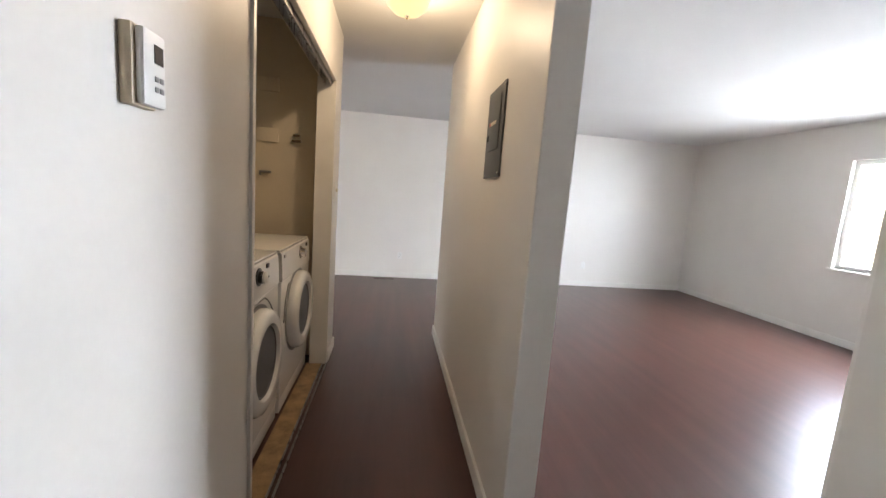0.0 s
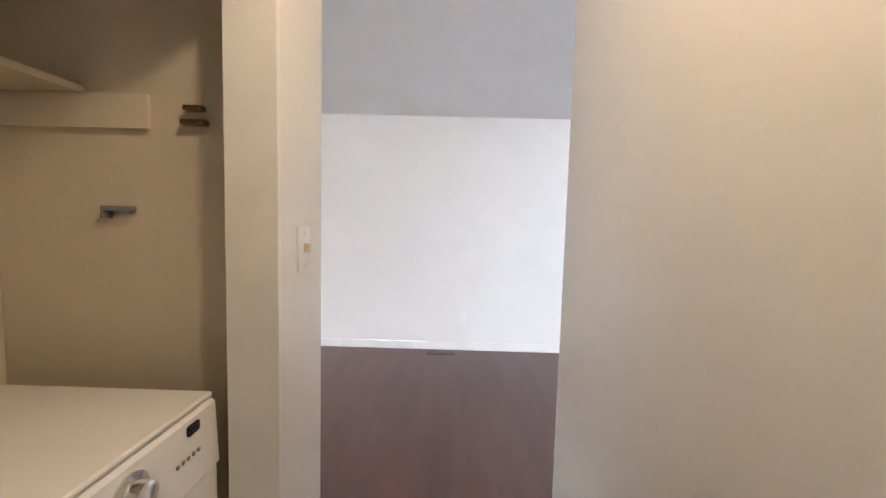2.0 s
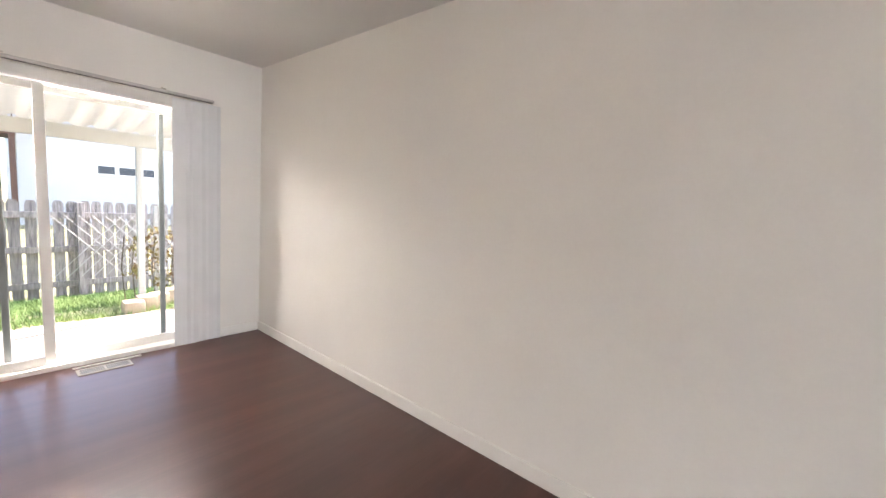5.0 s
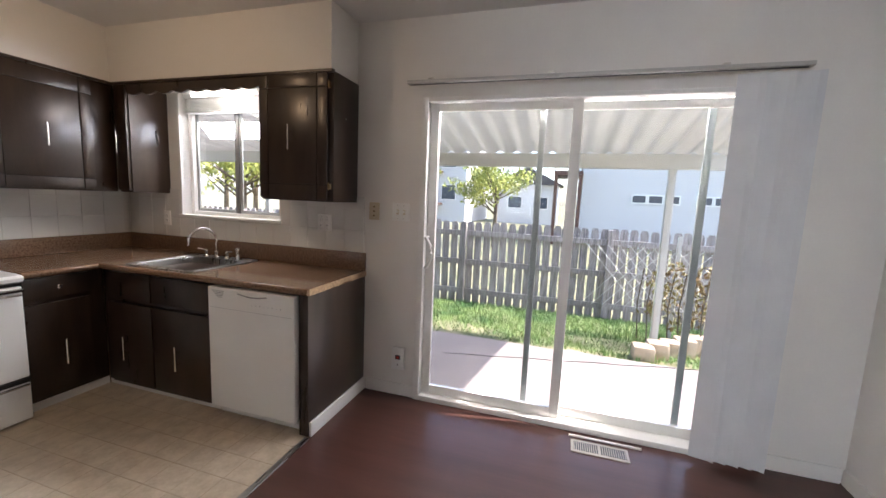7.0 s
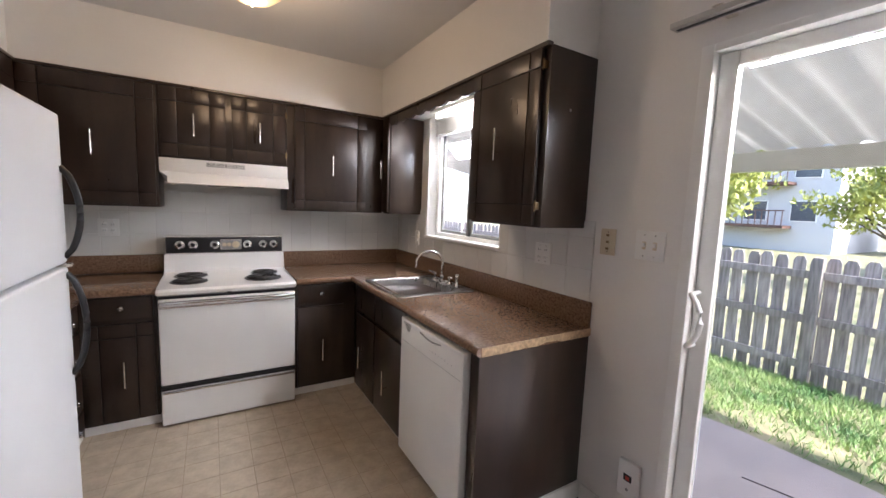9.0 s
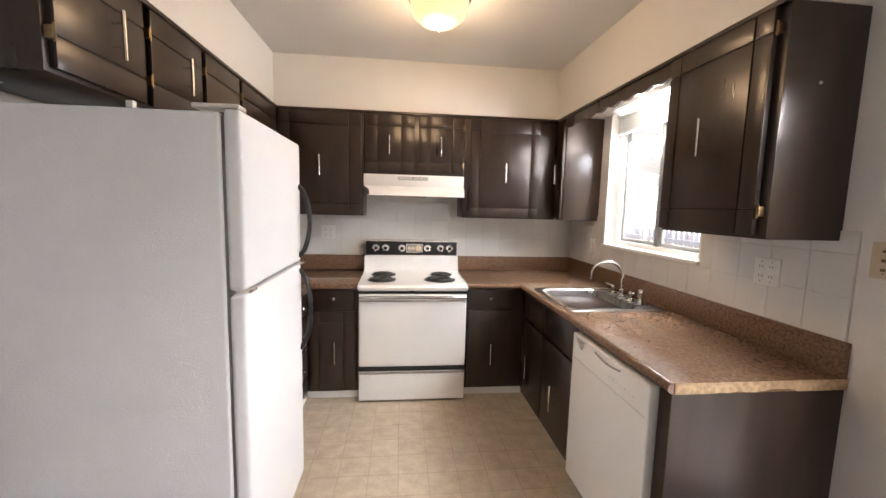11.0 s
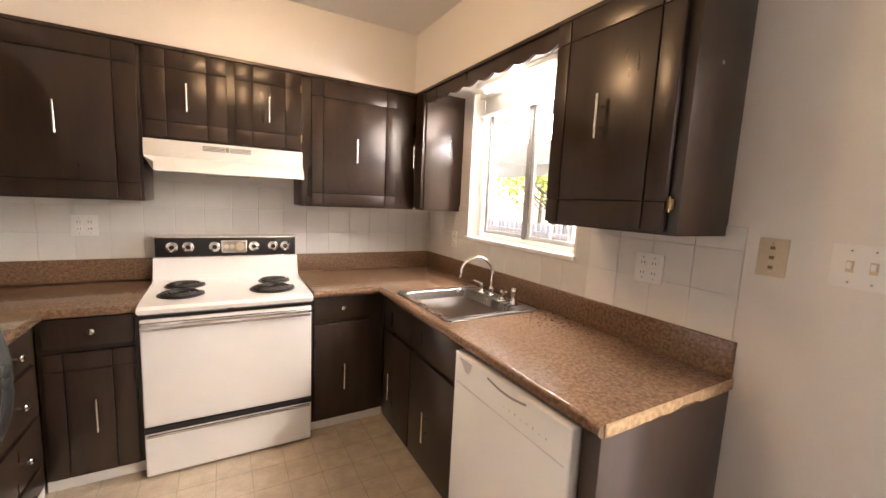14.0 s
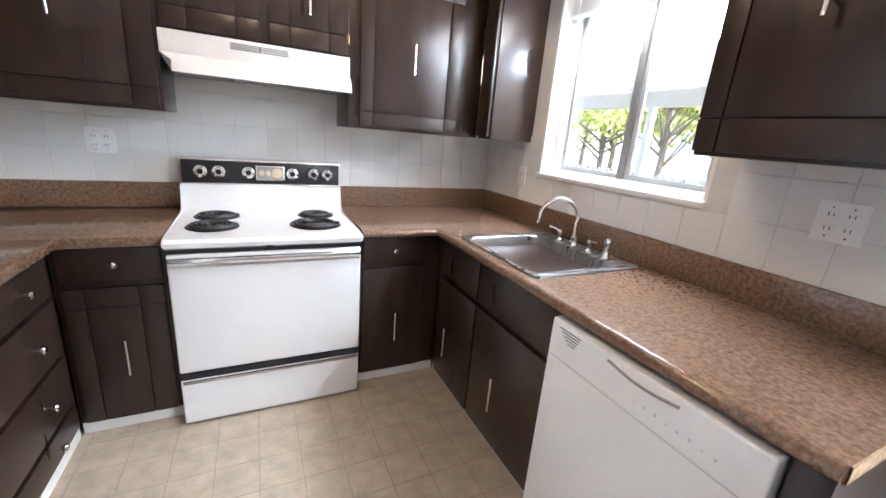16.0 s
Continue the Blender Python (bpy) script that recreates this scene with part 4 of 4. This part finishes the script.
def appliance(name, y0, y1, x0, label, drawer):
    ob = thing(name, ((x0 - 2.94) / 2, (y0 + y1) / 2, 0), label, "laundry machine", "front loading laundry pair")
    yc = (y0 + y1) / 2
    part("body", box(B(), x0 + 0.025, -2.945, y0, y1, 0.012, 0.965, 0.012, 3), ENAMEL, ob)
    part("top", box(B(), x0 + 0.012, -2.945, y0 - 0.002, y1 + 0.002, 0.9655, 0.979, 0.006, 3), ENAMEL, ob)
    fp = part("front_panel", box(B(), x0, x0 + 0.0245, y0 + 0.002, y1 - 0.002, 0.10, 0.80, 0.008, 3), ENAMEL, ob)
    bm = B()
    prof = [(x0 - 0.004, 0.803), (x0 + 0.004, 0.955), (x0 + 0.012, 0.963), (x0 + 0.024, 0.963), (x0 + 0.0245, 0.803)]
    a = [bm.verts.new((x, y0 + 0.002, z)) for x, z in prof]
    b = [bm.verts.new((x, y1 - 0.002, z)) for x, z in prof]
    for i in range(5):
        bm.faces.new((a[i], a[(i + 1) % 5], b[(i + 1) % 5], b[i]))
    bm.faces.new(a)
    bm.faces.new(b[::-1])
    cpn = part("control_panel", bm, ENAMEL, ob)
    kx = yc - (0.033 if drawer else 0.088)
    dy = yc - (0.160 if drawer else 0.262)
    k = part("dial", lathe(B(), (x0 + 0.002, kx, 0.902), (-1, 0, 0), [(0.043, 0), (0.043, 0.004), (0.030, 0.006), (0.028, 0.028), (0.022, 0.032), (0, 0.033)], 28), BLACK if drawer else CHROME, cpn, "round program dial")
    part("dial_face", lathe(B(), (x0 + 0.001, kx, 0.902), (-1, 0, 0), [(0.029, 0.010), (0.028, 0.032), (0.020, 0.036), (0, 0.037)], 24), WHITEP if drawer else NICKEL, k)
    part("display", box(B(), x0 - 0.004, x0 + 0.004, dy - 0.020, dy + 0.020, 0.922, 0.946, 0.006), BLACK, cpn, "dark display")
    for i in range(5):
        part("button", box(B(), x0 - 0.004, x0 + 0.004, dy + 0.05 - i * 0.017, dy + 0.058 - i * 0.017, 0.872, 0.880, 0.001), GREYP, cpn)
    part("badge", box(B(), x0 - 0.0025, x0 + 0.003, y1 - 0.085, y1 - 0.045, 0.925, 0.945, 0.004), GREYP, cpn)
    if drawer:
        part("dispenser_drawer", box(B(), x0 - 0.007, x0 + 0.004, yc + 0.09, y1 - 0.02, 0.825, 0.905, 0.006), ENAMEL, cpn)
        part("drawer_grip", box(B(), x0 - 0.0085, x0 - 0.006, yc + 0.12, y1 - 0.06, 0.84, 0.857, 0.002), GREYP, cpn)
    part("panel_seam", box(B(), x0 - 0.001, x0 + 0.010, y0 + 0.004, y1 - 0.004, 0.7995, 0.8035), GASKET, ob)
    dz = 0.505 if drawer else 0.545
    # grey disc stands in for the shade of the recess round the door
    part("recess_shade", lathe(B(), (x0 + 0.001, yc, dz), (-1, 0, 0), [(0.268, 0), (0.268, 0.003), (0.245, 0.002), (0.0, 0.001)], 44), GASKET, fp, "flat grey disc round the door, coloured as recess shade")
    a0 = [math.pi * k / 16 for k in range(17)]
    part("arch_seam", tube(B(), [(x0 - 0.003, yc + 0.30 * math.cos(a), dz + 0.30 * math.sin(a)) for a in a0 if dz + 0.30 * math.sin(a) < 0.79], 0.003, 6), GASKET, fp, "curved seam over the door")
    dr_ = part("door", lathe(B(), (x0 - 0.001, yc, dz), (-1, 0, 0), [(0.248, 0.002), (0.250, 0.030), (0.240, 0.052), (0.215, 0.064), (0.180, 0.060), (0.168, 0.040), (0.165, 0.012)], 44), ENAMEL, ob, "round white door ring")
    part("door_glass", lathe(B(), (x0 - 0.001, yc, dz), (-1, 0, 0), [(0.169, 0.038), (0.14, 0.030), (0.08, 0.022), (0.0, 0.018)], 36), DRUM, dr_, "smoked glass porthole")
    part("boot_ring", lathe(B(), (x0 - 0.001, yc, dz), (-1, 0, 0), [(0.172, 0.041), (0.166, 0.046), (0.158, 0.040), (0.160, 0.034)], 36), RUBBER, dr_)
    part("latch", box(B(), x0 - 0.062, x0 - 0.045, yc - 0.225, yc - 0.195, dz - 0.05, dz + 0.05, 0.004), WHITEP, dr_)
    part("kick_plate", box(B(), x0 + 0.004, x0 + 0.024, y0 + 0.004, y1 - 0.004, 0.012, 0.095, 0.004), ENAMEL, ob)
    for yy in (y0 + 0.05, y1 - 0.05):
        for xx in (x0 + 0.06, -3.0):
            part("foot", rod(B(), (xx, yy, 0.0), (xx, yy, 0.014), 0.02, 12), BLACK, ob)


appliance("dryer", -1.79, -1.085, -3.648, "white front-loading dryer with round glass door", False)
appliance("washing_machine", -1.055, -0.35, -3.640, "white front-loading washing machine with dispenser drawer", True)
for z, x1, nm in ((1.738, -3.19, "lower"), (2.092, -3.185, "upper")):
    sh = thing("shelf", (-3.05, -1.06, z), "cream painted plank closet shelf on wall cleats", "shelf", "closet shelves")
    part("board", box(B(), x1, -2.9255, -1.9595, -0.1705, z, z + 0.019, 0.002), CLOSET, sh)
    part("cleat", box(B(), -3.375, -2.9255, -1.9595, -1.942, z - 0.095, z - 0.0005, 0.002), CLOSET, sh)
    part("cleat", box(B(), -2.943, -2.9255, -1.9415, -0.1705, z - 0.095, z - 0.0005, 0.002), CLOSET, sh)
br = thing("shelf_divider", (-3.05, -1.70, 1.7575), "cream painted upright board between closet shelves", "shelf")
part("board", box(B(), -2.945, -2.926, -1.9595, -1.70, 1.7575, 1.996, 0.001), CLOSET, br)
hk = thing("wall_bracket", (-3.264, -1.96, 1.42), "small dark metal bracket on the closet wall", "bracket")
part("arm", box(B(), -3.325, -3.25, -1.9595, -1.925, 1.415, 1.430, 0.002), GASKET, hk)
part("arm_end", box(B(), -3.257, -3.25, -1.9595, -1.925, 1.395, 1.4145, 0.001), GASKET, hk)
hk = thing("wall_hook", (-3.478, -1.96, 1.70), "pair of small brown hooks on the closet wall", "hook")
for z, r in ((1.662, 0.034), (1.70, 0.026)):
    part("peg", box(B(), -3.505 - r, -3.505 + r, -1.9595, -1.93, z - 0.008, z + 0.008, 0.006), BRASS, hk)
tp = thing("water_valve", (-2.95, -1.46, 1.005), "brown water valve knob behind the machines", "valve")
part("valve_wheel", lathe(B(), (-2.926, -1.46, 1.005), (-1, 0, 0), [(0.010, 0), (0.010, 0.03), (0.026, 0.034), (0.029, 0.045), (0.022, 0.055), (0, 0.056)], 18), BROWNWOOD, tp)
hs = thing("washer_hose", (-2.97, -0.9, 0.98), "black hose looped behind the washing machine", "hose")
part("hose", tube(B(), [(-2.935, -0.62 - 0.03 * k, 0.99 + 0.12 * math.sin(math.pi * k / 14)) for k in range(15)], 0.014, 8), BLACK, hs)

# ---- outdoors ----
bm = B()
cols = ((-120, -0.9), (0.14, -0.9), (0.16, -0.40), (1.6, -0.22), (1.95, -0.20), (4.3, -0.45), (9, -0.55), (400, -0.6))
ys = (-400, -30, -8, -4, 0, 4, 30, 400)
grid = [[bm.verts.new((x, y, z)) for y in ys] for x, z in cols]
for i in range(len(cols) - 1):
    for j in range(len(ys) - 1):
        bm.faces.new((grid[i][j], grid[i + 1][j], grid[i + 1][j + 1], grid[i][j + 1]))
structure("ground", bm, SOIL, "yard ground sloping away from the house")

bm = B()
rng = random.Random(8)
edge = [(1.76 + 0.05 * math.sin(y * 1.7) + rng.uniform(-0.02, 0.02) + (0.05 if y < -3.5 else 0), y) for y in [-7 + i * 0.25 for i in range(35)]]
top, low = [], []
for x, y in edge:
    top.append((bm.verts.new((0.151, y, -0.15)), bm.verts.new((x, y, -0.155))))
    low.append((bm.verts.new((0.151, y, -0.45)), bm.verts.new((x, y, -0.45))))
for i in range(len(edge) - 1):
    bm.faces.new((top[i][0], top[i][1], top[i + 1][1], top[i + 1][0]))
    bm.faces.new((top[i][1], low[i][1], low[i + 1][1], top[i + 1][1]))
patio = structure("pavement", bm, CONCRETE, "pale concrete patio slab")
# thin dark line laid slantwise over the slab
part("slab_line", tube(B(), [(1.20 + 0.5 * k / 10 + 0.01 * math.sin(k * 2.1), -2.5 - 0.21 * k, -0.153) for k in range(14)], 0.005, 6), SUB, patio, "thin dark line across the concrete")

gv, gf = [], []
rng = random.Random(5)
for i in range(48000):
    x, y = rng.uniform(1.70, 4.25), rng.uniform(-6.2, 2.5)
    bare = math.sin(2.3 * x + 1.1 * y) + math.sin(3.1 * y - 1.7 * x)
    if x < 1.80 + 0.05 * math.sin(y * 1.7) + (0.05 if y < -3.5 else 0) + 0.16 * rng.random() or (x < 2.7 and bare > 0.7 and rng.random() < 0.7):
        continue
    z = -0.20 - (x - 1.95) * 0.1064 if x > 1.95 else -0.20
    h, a, w = rng.uniform(0.025, 0.085), rng.uniform(0, math.tau), rng.uniform(0.004, 0.009)
    dx, dy, lx, ly = math.cos(a) * w, math.sin(a) * w, rng.uniform(-0.05, 0.05), rng.uniform(-0.05, 0.05)
    k = len(gv)
    gv += [(x - dx, y - dy, z - 0.01), (x + dx, y + dy, z - 0.01), (x + lx, y + ly, z + h)]
    gf.append((k, k + 1, k + 2))
me = bpy.data.meshes.new("lawn")
me.from_pydata(gv, [], gf)
me.materials.append(GRASS)
tagged(new("lawn", me), "bright green uneven lawn grass", "grass", kind="stuff")

fe = thing("fence", (4.3, -2.5, -0.45), "weathered grey wooden picket fence with dog-ear tops", "fence")
bm = B()
pk = [(-0.059, 0), (0.059, 0), (0.059, 1.44), (0.035, 1.49), (-0.035, 1.49), (-0.059, 1.44)]
fa = [bm.verts.new((0.0, y, z)) for y, z in pk]
fb = [bm.verts.new((0.018, y, z)) for y, z in pk]
for i in range(6):
    bm.faces.new((fa[i], fa[(i + 1) % 6], fb[(i + 1) % 6], fb[i]))
bm.faces.new(fa)
bm.faces.new(fb[::-1])
pm = mesh_of("picket", bm, FENCE)
rng = random.Random(2)
for i in range(120):
    p = piece("picket", pm, fe, (4.30, -9.5 + i * 0.147, -0.47 + rng.uniform(-0.012, 0.012)))
    p.rotation_euler = (rng.uniform(-0.012, 0.012), 0, 0)
pm = mesh_of("post", box(B(), -0.045, 0.045, -0.045, 0.045, -0.1, 1.46, 0.004), FENCE)
for i in range(8):
    piece("post", pm, fe, (4.24, -9.1 + i * 2.4, -0.45))
rm = mesh_of("rail", box(B(), -0.02, 0.02, -1.2, 1.2, -0.045, 0.045, 0.003), FENCE)
for i in range(7):
    for z in (0.22, 0.75, 1.26):
        piece("rail", rm, fe, (4.275, -7.9 + i * 2.4, -0.45 + z))

pc = thing("patio_cover", (1.5, -2.5, 2.2), "white corrugated aluminium patio cover on posts", "patio cover")
bm = B()
rows = []
wave, yy = [], -5.15
while yy < 2.2:
    wave.append((yy, 0.028 - 0.028 * math.cos(math.tau * (yy + 5.15) / 0.21)))
    yy += 0.021
for x, z in ((0.152, 2.34), (2.48, 1.945)):
    rows.append([bm.verts.new((x, y, z + dz)) for y, dz in wave])
for k in range(len(wave) - 1):
    bm.faces.new((rows[0][k], rows[0][k + 1], rows[1][k + 1], rows[1][k]))
bmesh.ops.solidify(bm, geom=bm.faces[:], thickness=0.004)
part("corrugated_roof", bm, ALU, pc)
part("beam", box(B(), 2.28, 2.38, -5.1, 2.2, 1.80, 1.955, 0.006), ALU, pc)
part("ledger", box(B(), 0.151, 0.20, -5.1, 2.2, 2.24, 2.325, 0.003), ALU, pc)
for y in (-4.62, 0.6):
    part("post", box(B(), 2.295, 2.365, y - 0.035, y + 0.035, -0.4, 1.80, 0.006), ALU, pc)

tr = thing("trellis", (2.95, -4.6, -0.3), "white wooden lattice trellis by the post", "trellis")
for i in range(9):
    part("lath", rod(B(), (2.95, -5.6 + i * 0.13, 0.1), (2.95, -4.9 + i * 0.13, 0.9), 0.005, 5), ALU, tr)
    part("lath", rod(B(), (2.965, -4.9 + i * 0.13, 0.1), (2.965, -5.6 + i * 0.13, 0.9), 0.005, 5), ALU, tr)
part("stake", box(B(), 2.93, 2.98, -4.95, -4.91, -0.35, 1.05), ALU, tr)

pl = thing("planter", (2.3, -4.75, -0.2), "tan stacked stone planter edge beside the patio", "planter")
rng = random.Random(3)
for i in range(7):
    x, y = 2.02 + 0.12 * i, -4.45 - 0.16 * i
    part("stone", box(B(), x - 0.10, x + 0.10, y - 0.12, y + 0.09, -0.30, -0.04 + rng.uniform(-0.03, 0.03), 0.03, 2), STONE, pl)


def leaves(bm, rng, centre, radius, count, size, squash=0.8):
    for _ in range(count):
        v = Vector((rng.gauss(0, 1), rng.gauss(0, 1), rng.gauss(0, 1))).normalized() * radius * rng.random() ** 0.4
        c = Vector(centre) + Vector((v.x, v.y, v.z * squash))
        q = Euler((rng.uniform(0, 6.3), rng.uniform(0, 6.3), rng.uniform(0, 6.3))).to_quaternion()
        s = size * rng.uniform(0.6, 1.4)
        bm.faces.new([bm.verts.new(c + q @ Vector(p)) for p in ((-s, 0, 0), (0, -s * 0.5, 0.1 * s), (s, 0, 0), (0, s * 0.5, 0.1 * s))])


sb = thing("shrub", (2.7, -4.85, -0.2), "rust and green climbing shrub in the planter", "shrub")
bm = B()
rng = random.Random(9)
for k in range(12):
    leaves(bm, rng, (2.6 + rng.uniform(-0.2, 0.3), -4.9 + rng.uniform(-0.5, 0.3), 0.05 + rng.random() * 0.75), 0.16, 60, 0.03)
part("foliage", bm, SHRUB, sb, smooth=False)
bm = B()
for k in range(7):
    x, y = 2.5 + k * 0.06, -5.15 + k * 0.1
    tube(bm, [(x, y, -0.25), (x + 0.02, y + 0.03, 0.2), (x - 0.02, y, 0.65)], 0.008, 5)
part("stems", bm, BARK, sb)


def tree(x, y, h, r, seed):
    rng = random.Random(seed)
    ob = thing("tree", (x, y, -0.55), "young tree with thin pale yellow-green spring leaves behind the fence", "tree", "trees behind the fence")
    bm = B()
    rod(bm, (x, y, -0.6), (x + 0.1, y, h * 0.45), 0.11, 10, 0.07)
    rod(bm, (x + 0.1, y, h * 0.45), (x, y + 0.1, h * 0.85), 0.07, 8, 0.02)
    tips = []
    for k in range(16):
        a, z = rng.uniform(0, math.tau), h * rng.uniform(0.25, 0.7)
        t = Vector((x + math.cos(a) * r * rng.uniform(0.5, 1), y + math.sin(a) * r * rng.uniform(0.5, 1), z + rng.uniform(0.2, 0.35) * h))
        rod(bm, (x + 0.05, y, z), t, 0.035, 6, 0.008)
        tips.append(t)
    part("trunk", bm, BARK, ob)
    bm = B()
    for t in tips:
        for k in range(3):
            leaves(bm, rng, t + Vector((rng.gauss(0, 0.3), rng.gauss(0, 0.3), rng.gauss(0, 0.25))) * r * 0.6, r * 0.32, 70, 0.075)
    part("crown", bm, LEAF, ob, smooth=False)


tree(8.5, 1.2, 3.6, 1.5, 11)
tree(11.5, 4.5, 4.2, 1.9, 12)
tree(9.5, 7.5, 4.0, 1.8, 13)
tree(14, -0.8, 3.0, 1.3, 14)
tree(7.5, 4.2, 3.6, 1.4, 15)
tree(7.8, 6.4, 3.3, 1.7, 16)
tree(10.2, 9.6, 4.6, 2.1, 17)


def house(place, x0, x1, y0, y1, h, wall, label, windows, roof=True):
    ob = thing("house", place, label, "house", "neighbouring houses")
    part("wall", box(B(), x0, x1, y0, y1, -0.7, h), wall, ob)
    if roof:
        bm = B()
        ym = (y0 + y1) / 2
        v = [bm.verts.new(p) for p in ((x0 - 0.4, y0 - 0.4, h), (x0 - 0.4, y1 + 0.4, h), (x0 - 0.4, ym, h + 1.6), (x1 + 0.4, y0 - 0.4, h), (x1 + 0.4, y1 + 0.4, h), (x1 + 0.4, ym, h + 1.6))]
        for q in ((0, 1, 2), (5, 4, 3), (0, 2, 5, 3), (2, 1, 4, 5), (1, 0, 3, 4)):
            bm.faces.new([v[i] for i in q])
        part("roof", bm, ROOF, ob, smooth=False)
    for yc, zc, w, hh in windows:
        f_ = part("window", box(B(), x0 - 0.05, x0 - 0.001, yc - w / 2 - 0.06, yc + w / 2 + 0.06, zc - hh / 2 - 0.06, zc + hh / 2 + 0.06), TRIM, ob)
        part("pane", box(B(), x0 - 0.06, x0 - 0.051, yc - w / 2, yc + w / 2, zc - hh / 2, zc + hh / 2), PANE, f_, "dark pane")
    return ob


house((20, -10, -0.6), 18, 26, -16, -4.35, 5.2, STUCCO, "white sided neighbouring house with high small windows", [(-6.9, 1.78, 0.55, 0.32), (-7.6, 1.78, 0.55, 0.32), (-8.3, 1.78, 0.55, 0.32), (-9.6, 1.78, 0.55, 0.32), (-10.3, 1.78, 0.55, 0.32)])
ap = house((34, 8, -0.6), 30, 40, 4.5, 20, 7.5, STUCCO, "pale apartment house with balconies beyond the trees", [(6 + 2.5 * i, 2.0 + 2.7 * j, 1.2, 1.2) for i in range(5) for j in range(2)])
for j in range(2):
    bm = B()
    box(bm, 28.6, 29.95, 6.5, 12.5, 0.9 + 2.7 * j, 1.08 + 2.7 * j)
    for k in range(18):
        rod(bm, (28.65, 6.6 + k * 0.345, 1.08 + 2.7 * j), (28.65, 6.6 + k * 0.345, 1.95 + 2.7 * j), 0.03, 5)
    box(bm, 28.6, 28.7, 6.5, 12.5, 1.95 + 2.7 * j, 2.03 + 2.7 * j)
    part("balcony", bm, BROWNWOOD, ap, "brown timber balcony")
dk = thing("raised_deck", (20, -3.4, -0.6), "dark timber raised deck of the neighbouring house", "deck")
part("platform", box(B(), 17, 20, -4.3, -3.0, 2.75, 2.95), BROWNWOOD, dk)
for y in (-4.2, -3.1):
    part("post", box(B(), 17.05, 17.2, y - 0.08, y + 0.08, -0.6, 2.75), BROWNWOOD, dk)
for k in range(9):
    part("baluster", box(B(), 17.02, 17.07, -4.25 + k * 0.15, -4.21 + k * 0.15, 2.95, 3.7), BROWNWOOD, dk)
part("rail", box(B(), 17.0, 17.1, -4.3, -3.0, 3.7, 3.78), BROWNWOOD, dk)
house((40, -2, -0.6), 34, 40, -3.0, 2.5, 3.0, STUCCO, "low pale house far beyond the fence", [(-1.5, 1.4, 1.2, 1.0), (0.8, 1.4, 1.2, 1.0)])

# ---- surface pieces ----
# vinyl squares
s = 0.1575
tm = mesh_of("tile", box(B(), -s / 2 + 0.0018, s / 2 - 0.0018, -s / 2 + 0.0018, s / 2 - 0.0018, -0.0012, 0.0, 0.0006, 1), VINYL)
nx, ny = int(2.8 / s), int(2.25 / s)
for i in range(nx):
    for j in range(ny):
        x, y = -2.795 + (i + 0.5) * s, -2.232 + (j + 0.5) * s
        if x > -0.52 or y > -0.48:
            continue
        piece("tile", tm, floor_kitchen, (x, y, 0.0))

# glazed wall tiles
bk = structure("tile_backing_north", box(B(), -2.8, -0.012, -0.006, -0.0005, 0.86, 1.345), JOINT, "white glazed tile backsplash")
bm = B()
for y0, y1, z1 in ((-2.238, -1.549, 1.372), (-1.549, -0.574, 1.148), (-0.574, -0.006, 1.372)):
    box(bm, -0.006, -0.0005, y0, y1, 0.86, z1)
be = structure("tile_backing_east", bm, JOINT, "white glazed tile backsplash")
w = 0.152
tn = mesh_of("tile", box(B(), -w / 2 + 0.001, w / 2 - 0.001, -0.0095, -0.0055, -w / 2 + 0.001, w / 2 - 0.001, 0.0012, 1), TILE)
for i in range(19):
    for z in (1.065, 1.217, 1.369, 1.521):
        x = -2.72 + i * w
        if x > -0.05 or (z > 1.3 and not -1.90 < x < -0.99) or (z > 1.5):
            continue
        piece("tile", tn, bk, (x, 0, z))
te = mesh_of("tile", box(B(), -0.0095, -0.0055, -w / 2 + 0.001, w / 2 - 0.001, -w / 2 + 0.001, w / 2 - 0.001, 0.0012, 1), TILE)
for i in range(15):
    for z in (1.065, 1.217):
        y = -2.162 + i * w
        if y > -0.06 or (z > 1.1 and -1.63 < y < -0.50):
            continue
        piece("tile", te, be, (0, y, z))

# cut top row
tc = mesh_of("tile", box(B(), -0.0095, -0.0055, -w / 2 + 0.001, w / 2 - 0.001, 1.294, 1.371, 0.0012, 1), TILE)
for i in range(15):
    y = -2.162 + i * w
    if y < -1.63 or -0.50 < y < -0.06:
        piece("tile", tc, be, (0, y, 0))
tc = mesh_of("tile", box(B(), -w / 2 + 0.001, w / 2 - 0.001, -0.0095, -0.0055, 1.294, 1.344, 0.0012, 1), TILE)
for i in range(19):
    x = -2.72 + i * w
    if x < -1.90 or -0.99 < x < -0.05:
        piece("tile", tc, bk, (x, 0, 0))

# laminate planks: the dining room and hall one by one, the living room joined
pw, plen = 0.192, 1.26
rng = random.Random(21)
plank = mesh_of("plank", box(B(), -pw / 2, pw / 2, -plen / 2, plen / 2, -0.0118, 0.0), WOOD)
rest = B()
x = -0.002 - pw / 2
while x > -9.4:
    y = -5.05 + plen / 2 - rng.random() * plen * 0.9
    while y < 3.6:
        a = max(y - plen / 2, -5.05)
        top_y = -2.255 if x > -2.9 else (-0.06 if x > -3.7 else 3.0)
        b = min(y + plen / 2, top_y)
        if b - a > plen - 0.001 and x > -4.9 and b < 1.86:
            piece("plank", plank, floor, (x, y, 0))
        elif b - a > 0.02:
            box(rest, x - pw / 2, x + pw / 2, a, b, -0.0118, 0.0)
        y += plen
    x -= pw
rp = part("plank_field", rest, WOOD, floor, smooth=False)
tagged(rp, kind="stuff")
